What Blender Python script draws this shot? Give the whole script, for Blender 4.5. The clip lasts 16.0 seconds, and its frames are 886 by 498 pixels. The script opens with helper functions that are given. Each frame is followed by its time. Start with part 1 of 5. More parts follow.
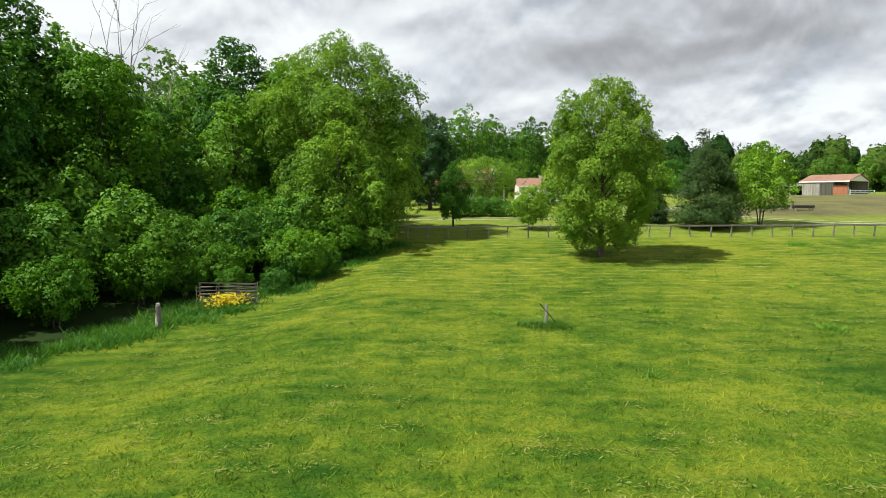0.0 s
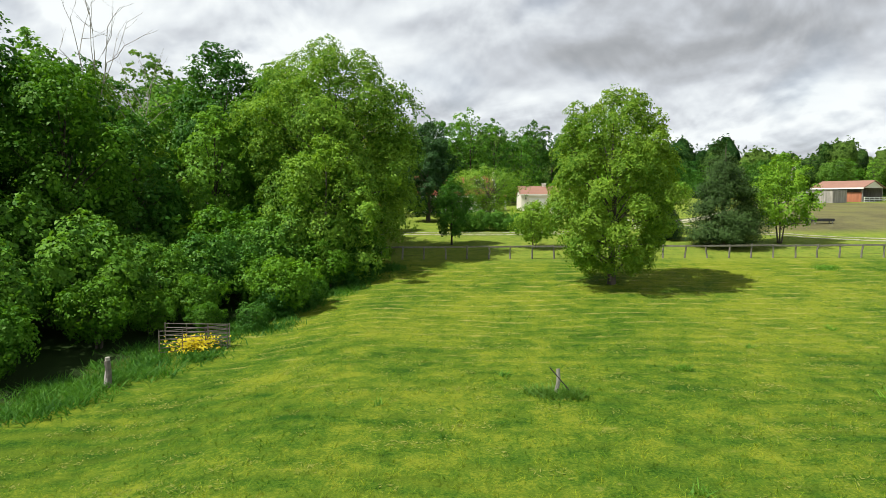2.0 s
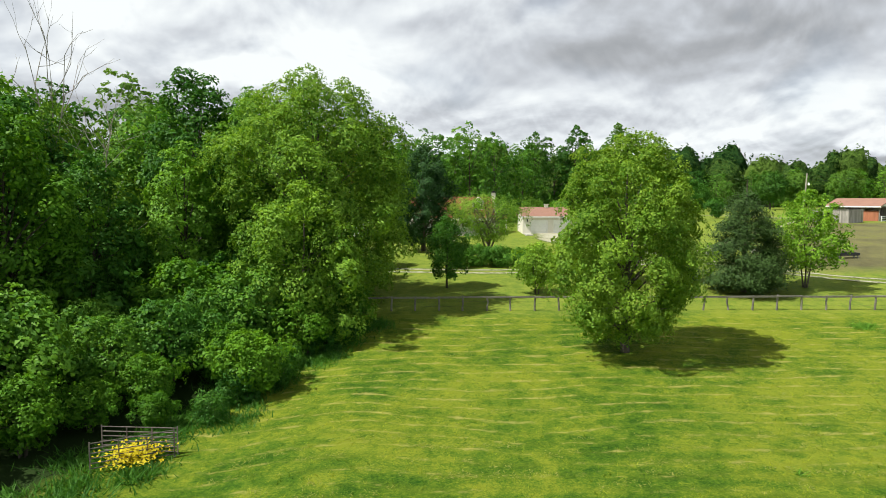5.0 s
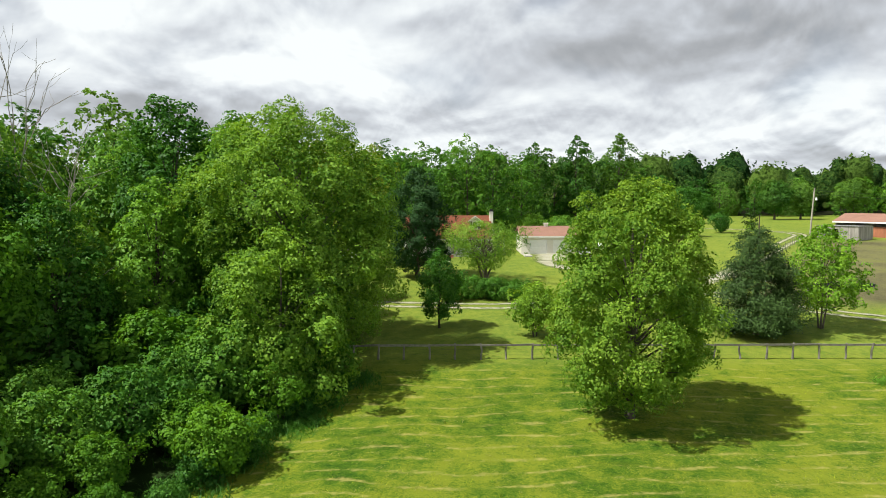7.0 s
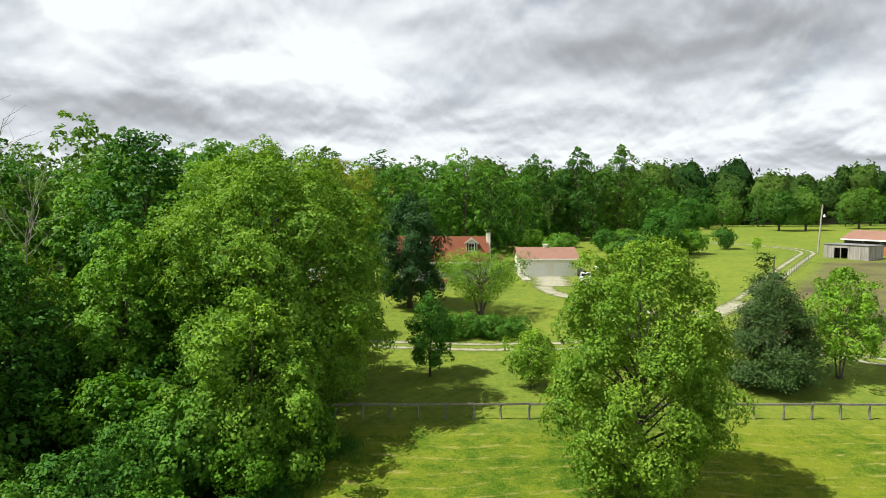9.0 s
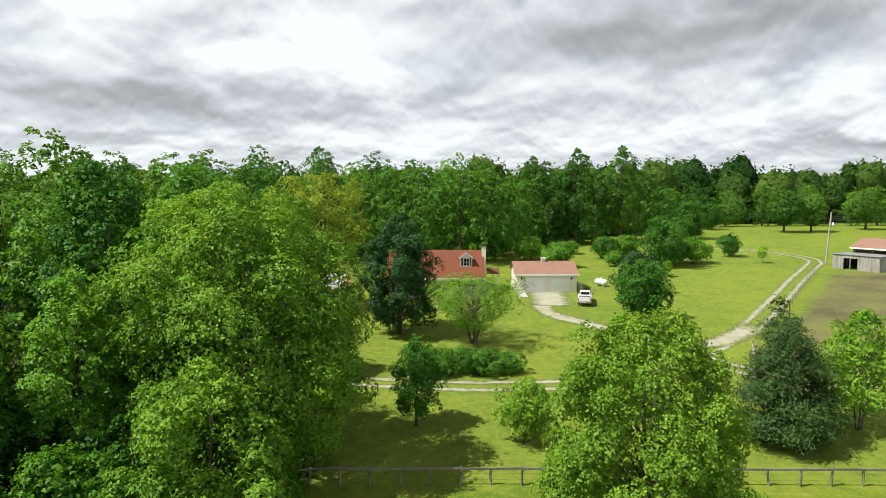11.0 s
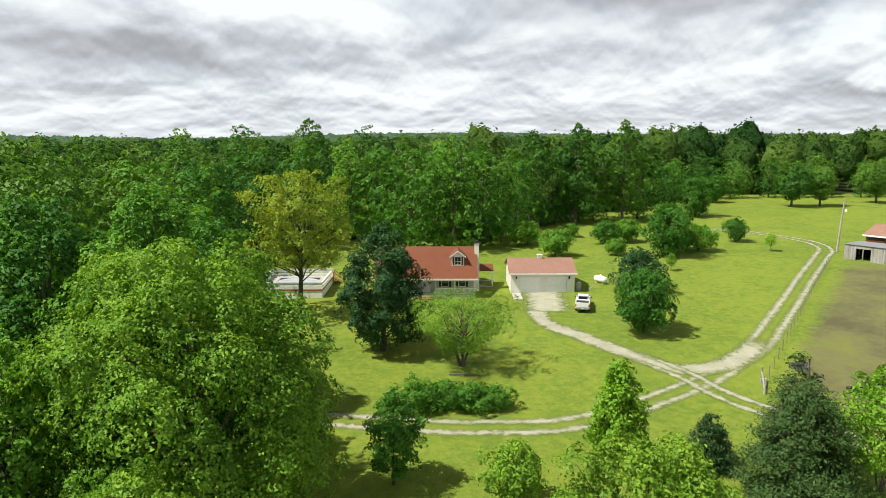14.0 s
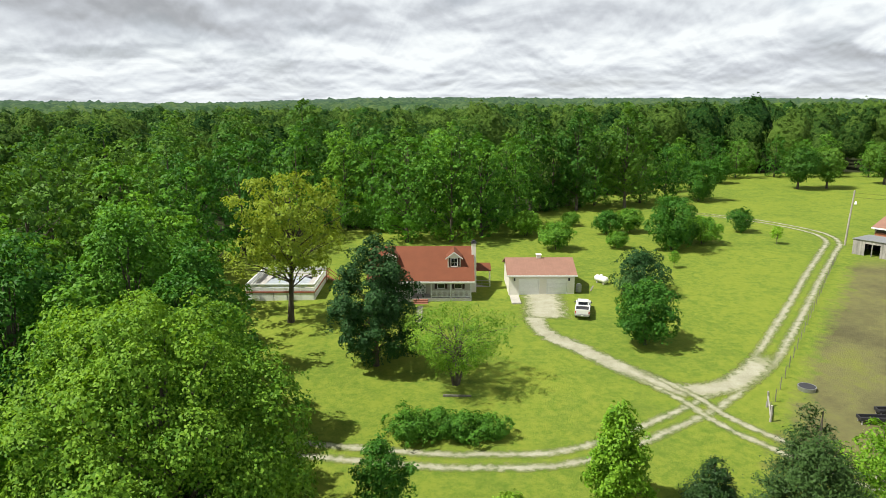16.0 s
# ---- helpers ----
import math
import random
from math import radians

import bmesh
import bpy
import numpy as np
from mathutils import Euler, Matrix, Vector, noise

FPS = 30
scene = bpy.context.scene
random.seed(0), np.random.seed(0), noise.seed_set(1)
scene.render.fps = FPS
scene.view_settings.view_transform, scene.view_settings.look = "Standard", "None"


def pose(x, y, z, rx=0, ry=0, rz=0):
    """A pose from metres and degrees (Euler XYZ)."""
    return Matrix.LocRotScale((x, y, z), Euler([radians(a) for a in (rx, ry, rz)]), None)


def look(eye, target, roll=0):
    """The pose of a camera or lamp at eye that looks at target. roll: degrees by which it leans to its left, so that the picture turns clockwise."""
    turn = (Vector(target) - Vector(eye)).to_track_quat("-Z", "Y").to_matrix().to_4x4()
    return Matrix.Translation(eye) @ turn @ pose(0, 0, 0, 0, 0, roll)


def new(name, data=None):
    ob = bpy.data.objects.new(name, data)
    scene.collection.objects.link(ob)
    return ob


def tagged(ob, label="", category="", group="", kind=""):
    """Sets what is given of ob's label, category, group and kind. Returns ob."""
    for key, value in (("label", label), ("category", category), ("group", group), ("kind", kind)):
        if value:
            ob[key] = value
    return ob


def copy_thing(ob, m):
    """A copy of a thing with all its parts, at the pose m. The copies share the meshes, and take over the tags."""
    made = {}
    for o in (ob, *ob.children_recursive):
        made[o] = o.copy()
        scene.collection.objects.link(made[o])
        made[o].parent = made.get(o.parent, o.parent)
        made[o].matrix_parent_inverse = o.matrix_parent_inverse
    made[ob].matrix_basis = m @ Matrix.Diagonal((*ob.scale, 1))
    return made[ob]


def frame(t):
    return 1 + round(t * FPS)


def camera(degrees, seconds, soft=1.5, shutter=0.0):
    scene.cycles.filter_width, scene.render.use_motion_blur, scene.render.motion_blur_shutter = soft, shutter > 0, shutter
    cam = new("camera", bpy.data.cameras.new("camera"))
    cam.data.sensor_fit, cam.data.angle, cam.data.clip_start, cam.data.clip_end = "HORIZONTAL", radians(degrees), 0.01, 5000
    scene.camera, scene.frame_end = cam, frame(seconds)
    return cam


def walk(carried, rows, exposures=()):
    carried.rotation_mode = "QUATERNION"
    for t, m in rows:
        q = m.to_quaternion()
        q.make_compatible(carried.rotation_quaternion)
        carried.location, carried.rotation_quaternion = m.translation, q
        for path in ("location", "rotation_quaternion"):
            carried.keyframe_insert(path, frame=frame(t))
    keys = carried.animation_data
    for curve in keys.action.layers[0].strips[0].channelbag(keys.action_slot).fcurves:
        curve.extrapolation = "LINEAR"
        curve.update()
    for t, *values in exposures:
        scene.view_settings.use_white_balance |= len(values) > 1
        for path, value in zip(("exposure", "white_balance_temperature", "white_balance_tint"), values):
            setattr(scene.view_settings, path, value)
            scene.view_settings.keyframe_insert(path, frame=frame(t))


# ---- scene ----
cam = camera(67.1, 16.0, 0.55)
METRES, EYE, TILT, LEAN, TURN = 42.6, 5.5, -4.1, 0.0, 0.0
ROWS = [
    (0.0, 0.0, 0.0, 0.0, 0.0, 0.0, 0.0),
    (0.5, 0.0023, 0.0282, 0.0095, 0.0, -0.02, 0.0),
    (1.0, 0.0044, 0.0551, 0.0207, 0.04, -0.03, -0.0),
    (1.5, 0.0063, 0.0811, 0.0331, 0.07, -0.04, 0.01),
    (2.0, 0.0075, 0.1065, 0.0469, 0.1, -0.05, 0.03),
    (2.5, 0.0076, 0.1299, 0.0615, 0.13, -0.05, 0.03),
    (3.0, 0.0083, 0.1516, 0.077, 0.17, -0.07, 0.03),
    (5.5, 0.0271, 0.2612, 0.1626, 0.2, -0.12, 0.02),
    (6.0, 0.0317, 0.2833, 0.1818, 0.21, -0.13, 0.03),
    (6.5, 0.036, 0.3052, 0.2021, 0.22, -0.15, 0.05),
    (7.0, 0.0397, 0.3267, 0.2225, 0.25, -0.14, 0.07),
    (7.5, 0.0434, 0.3485, 0.2429, 0.25, -0.14, 0.06),
    (8.0, 0.0477, 0.3715, 0.2638, 0.25, -0.17, 0.05),
    (8.5, 0.0522, 0.395, 0.2849, 0.27, -0.18, 0.07),
    (9.0, 0.0569, 0.4186, 0.3065, 0.27, -0.22, 0.07),
    (11.5, 0.0879, 0.5434, 0.4214, 0.33, -1.84, 0.16),
    (12.0, 0.0951, 0.5662, 0.445, 0.35, -2.55, 0.18),
    (12.5, 0.1006, 0.5885, 0.4686, 0.37, -3.25, 0.21),
    (13.0, 0.1052, 0.6127, 0.4925, 0.38, -3.96, 0.21),
    (13.5, 0.1103, 0.6357, 0.5163, 0.39, -4.66, 0.24),
    (14.0, 0.1154, 0.6567, 0.5403, 0.41, -5.35, 0.24),
    (14.5, 0.1193, 0.6768, 0.5653, 0.44, -6.09, 0.26),
    (15.0, 0.1226, 0.6972, 0.5914, 0.45, -6.83, 0.26),
    (15.5, 0.1268, 0.7184, 0.6177, 0.46, -7.58, 0.27),
    (16.0, 0.1319, 0.7397, 0.6442, 0.51, -8.36, 0.25),
]
EXPOSURE = [(0.0, 0.36), (16.0, 0.36)]
walk(cam, [(t, pose(0, 0, EYE, TILT, LEAN, TURN) @ pose(METRES * x, METRES * y, METRES * z, 90 + pitch, roll, yaw)) for t, x, y, z, yaw, pitch, roll in ROWS], EXPOSURE)

# ---- world, sun ----
SUN_EL, SUN_DIR = radians(56), Vector((0.96, 0.27, 0)).normalized()   # the way the shadows fall


def nd(nt, kind, **kw):
    n = nt.nodes.new(kind)
    for k, v in kw.items():
        if k in n.inputs:
            n.inputs[k].default_value = v
    return n


def mth(nt, op, a, b=None, c=None, clamp=False):
    n = nt.nodes.new("ShaderNodeMath")
    n.operation, n.use_clamp = op, clamp
    for i, v in enumerate((a, b, c)):
        if v is None:
            continue
        if isinstance(v, (int, float)):
            n.inputs[i].default_value = v
        else:
            nt.links.new(v, n.inputs[i])
    return n.outputs[0]


def mixc(nt, fac, a, b, blend="MIX"):
    n = nt.nodes.new("ShaderNodeMix")
    n.data_type, n.blend_type = "RGBA", blend
    for sock, v in ((n.inputs[0], fac), (n.inputs[6], a), (n.inputs[7], b)):
        if isinstance(v, (int, float)):
            sock.default_value = v
        elif isinstance(v, (tuple, list)):
            sock.default_value = (*v, 1) if len(v) == 3 else v
        else:
            nt.links.new(v, sock)
    return n.outputs[2]


def ramp(nt, v, stops):
    n = nt.nodes.new("ShaderNodeValToRGB")
    e = n.color_ramp.elements
    while len(e) < len(stops):
        e.new(0.5)
    for el, (p, c) in zip(e, stops):
        el.position, el.color = p, ((c, c, c, 1) if isinstance(c, (int, float)) else (*c, 1))
    nt.links.new(v, n.inputs[0])
    return n.outputs[0]


def tex(nt, vec, scale, detail=4.0, rough=0.55, stretch=None, distort=0.0):
    if stretch:
        m = nt.nodes.new("ShaderNodeMapping")
        m.inputs["Scale"].default_value = stretch
        nt.links.new(vec, m.inputs["Vector"])
        vec = m.outputs[0]
    n = nd(nt, "ShaderNodeTexNoise", Scale=scale, Detail=detail, Roughness=rough, Distortion=distort)
    nt.links.new(vec, n.inputs["Vector"])
    return n.outputs["Fac"]


def sky():
    world = bpy.data.worlds.new("sky")
    scene.world = world
    world.use_nodes = True
    nt = world.node_tree
    nt.nodes.clear()
    coord = nt.nodes.new("ShaderNodeTexCoord").outputs["Generated"]
    sep = nt.nodes.new("ShaderNodeSeparateXYZ")
    nt.links.new(coord, sep.inputs[0])
    dx, dy, dz = sep.outputs
    az0 = mth(nt, "MULTIPLY", mth(nt, "ARCTAN2", dx, dy), 57.3)
    el0 = mth(nt, "MULTIPLY", mth(nt, "ARCSINE", dz), 57.3)

    def layer(wide, tall, seed, lift, detail):
        """Heaped cloud: how thick it is, and how much light falls on it from above."""
        up = mth(nt, "MULTIPLY", mth(nt, "LOGARITHM", mth(nt, "ADD", mth(nt, "MAXIMUM", el0, -2.0), 4.0), math.e), tall)

        def thick(shift):
            c = nt.nodes.new("ShaderNodeCombineXYZ")
            nt.links.new(mth(nt, "DIVIDE", az0, wide), c.inputs[0])
            nt.links.new(mth(nt, "ADD", up, shift), c.inputs[1])
            c.inputs[2].default_value = seed
            n = tex(nt, c.outputs[0], 1.0, detail, 0.5, distort=0.35)
            vo = nd(nt, "ShaderNodeTexVoronoi", Scale=1.9, Detail=2.0, Roughness=0.5, Smoothness=0.55)
            vo.feature, vo.normalize = "SMOOTH_F1", True
            nt.links.new(c.outputs[0], vo.inputs["Vector"])
            return mth(nt, "SUBTRACT", n, mth(nt, "MULTIPLY", mth(nt, "SUBTRACT", vo.outputs["Distance"], 0.3), 0.55))
        here = thick(0.0)
        return here, mth(nt, "SUBTRACT", here, thick(lift))
    big, big_lit = layer(11.0, 2.1, 3.0, 0.11, 5)
    small, small_lit = layer(4.8, 2.7, 8.0, 0.11, 5)
    low = mth(nt, "SUBTRACT", 1.0, mth(nt, "MULTIPLY", mth(nt, "SUBTRACT", el0, 4.0), 0.2, clamp=True))
    ruff = mth(nt, "MULTIPLY", mth(nt, "SUBTRACT", big, 0.5), 13.0)
    ruff = mth(nt, "ADD", ruff, mth(nt, "MULTIPLY", mth(nt, "SUBTRACT", small, 0.5), 5.0))
    az = mth(nt, "ADD", az0, ruff)
    el = mth(nt, "ADD", el0, mth(nt, "MULTIPLY", ruff, 0.28))
    v = mth(nt, "MULTIPLY_ADD", mth(nt, "SUBTRACT", big, 0.5), 0.55, 0.70)
    v = mth(nt, "ADD", v, mth(nt, "MULTIPLY", big_lit, 1.1))
    v = mth(nt, "ADD", v, mth(nt, "MULTIPLY", mth(nt, "ADD", mth(nt, "MULTIPLY", mth(nt, "SUBTRACT", small, 0.5), 0.3), mth(nt, "MULTIPLY", small_lit, 1.1)), mth(nt, "MULTIPLY_ADD", low, 0.75, 0.25)))
    # the large banks of cloud: azimuth, elevation, half width, half height, how much lighter or darker
    for a0, e0, wa, we, k in CLOUDS:
        p = mth(nt, "POWER", mth(nt, "ABSOLUTE", mth(nt, "DIVIDE", mth(nt, "SUBTRACT", az, a0), wa)), 2.0)
        q = mth(nt, "POWER", mth(nt, "ABSOLUTE", mth(nt, "DIVIDE", mth(nt, "SUBTRACT", el, e0), we)), 2.0)
        w = mth(nt, "EXPONENT", mth(nt, "MULTIPLY", mth(nt, "ADD", p, q), -1.0))
        v = mth(nt, "ADD", v, mth(nt, "MULTIPLY", w, k))
    cloud = ramp(nt, v, [(0.10, (0.26, 0.28, 0.30)), (0.40, (0.43, 0.45, 0.475)), (0.60, (0.60, 0.635, 0.68)),
                         (0.76, (0.79, 0.835, 0.87)), (0.91, (0.95, 0.995, 1.0))])
    # heavier cloud overhead, unseen, added to dim the sky and deepen shadows
    high = mth(nt, "SUBTRACT", 1.0, mth(nt, "MULTIPLY", mth(nt, "MULTIPLY", mth(nt, "SUBTRACT", el0, 22.0), 0.03, clamp=True), 0.74))
    cloud = mixc(nt, 1.0, cloud, high, "MULTIPLY")
    nishita = nt.nodes.new("ShaderNodeTexSky")
    nishita.sky_type, nishita.sun_disc = "NISHITA", False
    nishita.sun_elevation = SUN_EL
    nishita.sun_rotation = math.atan2(-SUN_DIR.x, -SUN_DIR.y)
    blue = mixc(nt, 1.0, nishita.outputs[0], (0.12, 0.12, 0.12), "MULTIPLY")
    gap = mth(nt, "MULTIPLY", mth(nt, "SUBTRACT", 0.47, big), 3.0, clamp=True)
    col = mixc(nt, mth(nt, "MULTIPLY", gap, 0.35), cloud, blue)
    bg = nd(nt, "ShaderNodeBackground", Strength=0.79)
    out = nt.nodes.new("ShaderNodeOutputWorld")
    nt.links.new(col, bg.inputs[0])
    nt.links.new(bg.outputs[0], out.inputs[0])


CLOUDS = [(19, 12.3, 15, 2.8, -0.30), (22, 17, 20, 4, -0.20), (-8, 11.5, 9, 3, 0.26), (-27, 15, 5, 3, 0.30), (5, 16, 6, 3, 0.10), (-23, 7.2, 12, 1.9, -0.30),
          (-31, 10.0, 6, 1.5, 0.15), (29, 7.2, 4.5, 1.6, 0.34), (31, 3.2, 6, 0.7, -0.34), (3, 7.0, 9, 1.2, -0.16), (0, 3.8, 40, 1.2, 0.10), (0, 0.8, 60, 1.0, 0.04)]
sky()
sun = new("sun", bpy.data.lights.new("sun", "SUN"))
sun.data.energy, sun.data.angle, sun.data.color = 5.0, radians(0.7), (1.0, 0.965, 0.86)
sun.matrix_world = look((0, 0, 60), Vector((0, 0, 60)) + SUN_DIR * math.cos(SUN_EL) + Vector((0, 0, -math.sin(SUN_EL))))

# ---- the lie of the land ----
RISE_Y = [-400, 25, 45, 53, 63, 82, 95, 112, 125, 160, 200, 260, 400, 3000]
RISE_Z = [0, 0, 0.35, 1.0, 1.9, 3.6, 4.4, 5.1, 5.5, 6.2, 6.8, 7, 6, 6]


def smooth(a, b, v):
    t = np.clip((np.asarray(v, float) - a) / (b - a), 0, 1)
    return t * t * (3 - 2 * t)


def land(x, y):
    x, y = np.asarray(x, float), np.asarray(y, float)
    z = sum(np.interp(y + d, RISE_Y, RISE_Z) for d in (-6, -3, 0, 3, 6)) / 5
    z = z + 0.018 * smooth(35, 100, y) * 90 * np.tanh((x - 10) / 90)
    return z - 1.05 * smooth(3, 12, -x) * smooth(8, 25, y) * (1 - smooth(50, 75, y))


def landz(x, y):
    return float(land(x, y))


# ---- materials ----
MATS = {}


def material(name, build):
    if name not in MATS:
        m = bpy.data.materials.new(name)
        m.use_nodes = True
        nt = m.node_tree
        nt.nodes.clear()
        out = nt.nodes.new("ShaderNodeOutputMaterial")
        build(nt, out)
        MATS[name] = m
    return MATS[name]


def principled(nt, out, colour, rough=0.7, metal=0.0, spec=0.35, bump=None, strength=0.3, dist=0.02):
    b = nd(nt, "ShaderNodeBsdfPrincipled", Roughness=rough, Metallic=metal)
    b.inputs["Specular IOR Level"].default_value = spec
    if isinstance(colour, (tuple, list)):
        b.inputs["Base Color"].default_value = (*colour, 1)
    else:
        nt.links.new(colour, b.inputs["Base Color"])
    if bump is not None:
        n = nd(nt, "ShaderNodeBump", Strength=strength, Distance=dist)
        nt.links.new(bump, n.inputs["Height"])
        nt.links.new(n.outputs[0], b.inputs["Normal"])
    if out:
        nt.links.new(b.outputs[0], out.inputs[0])
    return b


def where(nt):
    return nt.nodes.new("ShaderNodeNewGeometry").outputs["Position"]


def plain(name, c, rough=0.6, metal=0.0, var=0.12, scale=3.0, stretch=None):
    """A surface of one stuff, with worn variation at two scales."""
    def build(nt, out):
        p = where(nt)
        a = tex(nt, p, scale, 5, 0.6, stretch)
        b = tex(nt, p, scale * 9, 3, 0.6, stretch)
        f = mth(nt, "ADD", mth(nt, "MULTIPLY", a, 0.7), mth(nt, "MULTIPLY", b, 0.3))
        rnd = nt.nodes.new("ShaderNodeObjectInfo").outputs["Random"]
        f = mth(nt, "ADD", mth(nt, "MULTIPLY", mth(nt, "SUBTRACT", f, 0.5), 2.4), mth(nt, "MULTIPLY", mth(nt, "SUBTRACT", rnd, 0.5), 0.5))
        f = mth(nt, "ADD", f, 0.5, clamp=True)
        col = mixc(nt, f, tuple(v * (1 - 1.6 * var) for v in c), tuple(min(1, v * (1 + var)) for v in c))
        principled(nt, out, col, rough, metal, 0.35, b, 0.15)
    return material(name, build)


def grass_colour(nt, p):
    """Meadow, lawn and paddock colours by the place on the ground."""
    sep = nt.nodes.new("ShaderNodeSeparateXYZ")
    nt.links.new(p, sep.inputs[0])
    x, y, _ = sep.outputs
    broad = tex(nt, p, 0.06, 4, 0.6)
    mid = tex(nt, p, 0.55, 5, 0.65)
    fine = tex(nt, p, 5.0, 4, 0.7)
    f = mth(nt, "ADD", mth(nt, "MULTIPLY", mid, 0.6), mth(nt, "ADD", mth(nt, "MULTIPLY", broad, 0.5), mth(nt, "MULTIPLY", mth(nt, "SUBTRACT", tex(nt, p, 0.17, 4, 0.6), 0.5), 0.5)))
    grit = tex(nt, p, 13.0, 3, 0.7)
    f = mth(nt, "ADD", f, mth(nt, "MULTIPLY", mth(nt, "SUBTRACT", grit, 0.5), 0.6))
    f = mth(nt, "ADD", f, mth(nt, "MULTIPLY", fine, 0.4))
    patch = tex(nt, p, 1.3, 5, 0.72)
    f = mth(nt, "ADD", f, mth(nt, "MULTIPLY", mth(nt, "SUBTRACT", patch, 0.5), 0.45))
    f = mth(nt, "MULTIPLY_ADD", mth(nt, "SUBTRACT", f, 0.74), 1.4, 0.71)
    dry = mth(nt, "MULTIPLY", mth(nt, "SUBTRACT", y, 24.0), 0.05, clamp=True)
    f = mth(nt, "ADD", f, mth(nt, "MULTIPLY", dry, 0.10))
    col = ramp(nt, f, [(0.50, (0.022, 0.078, 0.007)), (0.74, (0.078, 0.150, 0.012)), (0.96, (0.195, 0.240, 0.022))])
    # cut swathes lie across the meadow, in lines some two metres apart that bend a little
    field = mth(nt, "SUBTRACT", 1.0, mth(nt, "MULTIPLY", mth(nt, "SUBTRACT", y, 61.0), 0.25, clamp=True))
    bend = mth(nt, "ADD", y, mth(nt, "MULTIPLY", x, 0.03))
    bend = mth(nt, "ADD", bend, mth(nt, "MULTIPLY", tex(nt, p, 0.035, 3, 0.6), 10.0))
    wave = mth(nt, "MULTIPLY_ADD", mth(nt, "SINE", mth(nt, "MULTIPLY", bend, 4.6)), 0.5, 0.5)
    col = mixc(nt, mth(nt, "MULTIPLY", mth(nt, "MULTIPLY", wave, field), mth(nt, "MULTIPLY", mth(nt, "SUBTRACT", tex(nt, p, 0.09, 3, 0.6), 0.32), 1.2, clamp=True)), col, (0.170, 0.205, 0.018))
    wisps = tex(nt, p, 1.0, 7, 0.78, (0.8, 1.7, 1))
    hay = mth(nt, "ADD", mth(nt, "MULTIPLY", mth(nt, "POWER", wave, 4.0), mth(nt, "MULTIPLY_ADD", mth(nt, "MULTIPLY", mth(nt, "SUBTRACT", y, 30.0), 0.08, clamp=True), 0.11, 0.07)), wisps)
    hay = mth(nt, "MULTIPLY", mth(nt, "SUBTRACT", hay, 0.635), 7.0, clamp=True)
    hay = mth(nt, "MULTIPLY", mth(nt, "MULTIPLY", hay, field), 0.72)
    col = mixc(nt, hay, col, (0.36, 0.335, 0.10))
    lush = mth(nt, "MULTIPLY", mth(nt, "SUBTRACT", tex(nt, p, 0.28, 4, 0.6, (0.6, 1.2, 1)), 0.56), 6.0, clamp=True)
    col = mixc(nt, mth(nt, "MULTIPLY", lush, 0.25), col, (0.055, 0.135, 0.014))
    tips = mth(nt, "MULTIPLY", mth(nt, "SUBTRACT", tex(nt, p, 2.3, 4, 0.7), 0.62), 9.0, clamp=True)
    col = mixc(nt, mth(nt, "MULTIPLY", tips, mth(nt, "MULTIPLY", field, 0.22)), col, (0.28, 0.32, 0.05))
    lawn = mth(nt, "SUBTRACT", 1.0, field)
    col = mixc(nt, mth(nt, "MULTIPLY", lawn, 0.6), col, mixc(nt, mth(nt, "MULTIPLY_ADD", mth(nt, "SUBTRACT", patch, 0.5), 2.6, 0.5, clamp=True), (0.150, 0.228, 0.034), (0.265, 0.308, 0.058)))
    # the trodden paddock beyond the driveway's wire fence
    side = mth(nt, "SUBTRACT", mth(nt, "MULTIPLY", mth(nt, "SUBTRACT", x, 33.6), 0.82), mth(nt, "MULTIPLY", mth(nt, "SUBTRACT", y, 86.0), 0.57))
    side = mth(nt, "ADD", side, mth(nt, "MULTIPLY", mth(nt, "SUBTRACT", mid, 0.5), 6.0))
    pad = mth(nt, "MULTIPLY", mth(nt, "MULTIPLY", side, 0.5, clamp=True), mth(nt, "MULTIPLY", mth(nt, "SUBTRACT", y, 76.0), 0.2, clamp=True))
    pad = mth(nt, "MULTIPLY", pad, mth(nt, "MULTIPLY", mth(nt, "SUBTRACT", 136.0, y), 0.12, clamp=True))
    worn = ramp(nt, mth(nt, "ADD", mth(nt, "MULTIPLY", tex(nt, p, 0.13, 5, 0.65), 0.7), mth(nt, "MULTIPLY", tex(nt, p, 1.1, 5, 0.75), 0.3)), [(0.34, (0.190, 0.200, 0.055)), (0.46, (0.165, 0.150, 0.075)), (0.58, (0.115, 0.096, 0.062)), (0.70, (0.070, 0.056, 0.042))])
    col = mixc(nt, mth(nt, "MULTIPLY", pad, 0.85), col, worn)
    # leaf litter under the wood, darkened to paint in the wood's deep shade
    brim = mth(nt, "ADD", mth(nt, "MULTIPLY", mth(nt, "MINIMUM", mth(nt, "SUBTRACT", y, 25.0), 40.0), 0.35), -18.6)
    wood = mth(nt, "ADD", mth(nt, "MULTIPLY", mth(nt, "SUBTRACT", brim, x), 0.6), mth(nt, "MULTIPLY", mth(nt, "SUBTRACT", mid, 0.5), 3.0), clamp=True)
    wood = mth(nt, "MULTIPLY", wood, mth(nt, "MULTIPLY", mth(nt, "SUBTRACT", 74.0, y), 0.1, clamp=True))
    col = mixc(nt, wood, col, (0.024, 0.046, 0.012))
    # floor of the back woods: litter, with shade between the crowns painted in
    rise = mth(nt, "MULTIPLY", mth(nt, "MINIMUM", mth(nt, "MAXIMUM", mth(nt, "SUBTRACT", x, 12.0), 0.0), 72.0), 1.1)
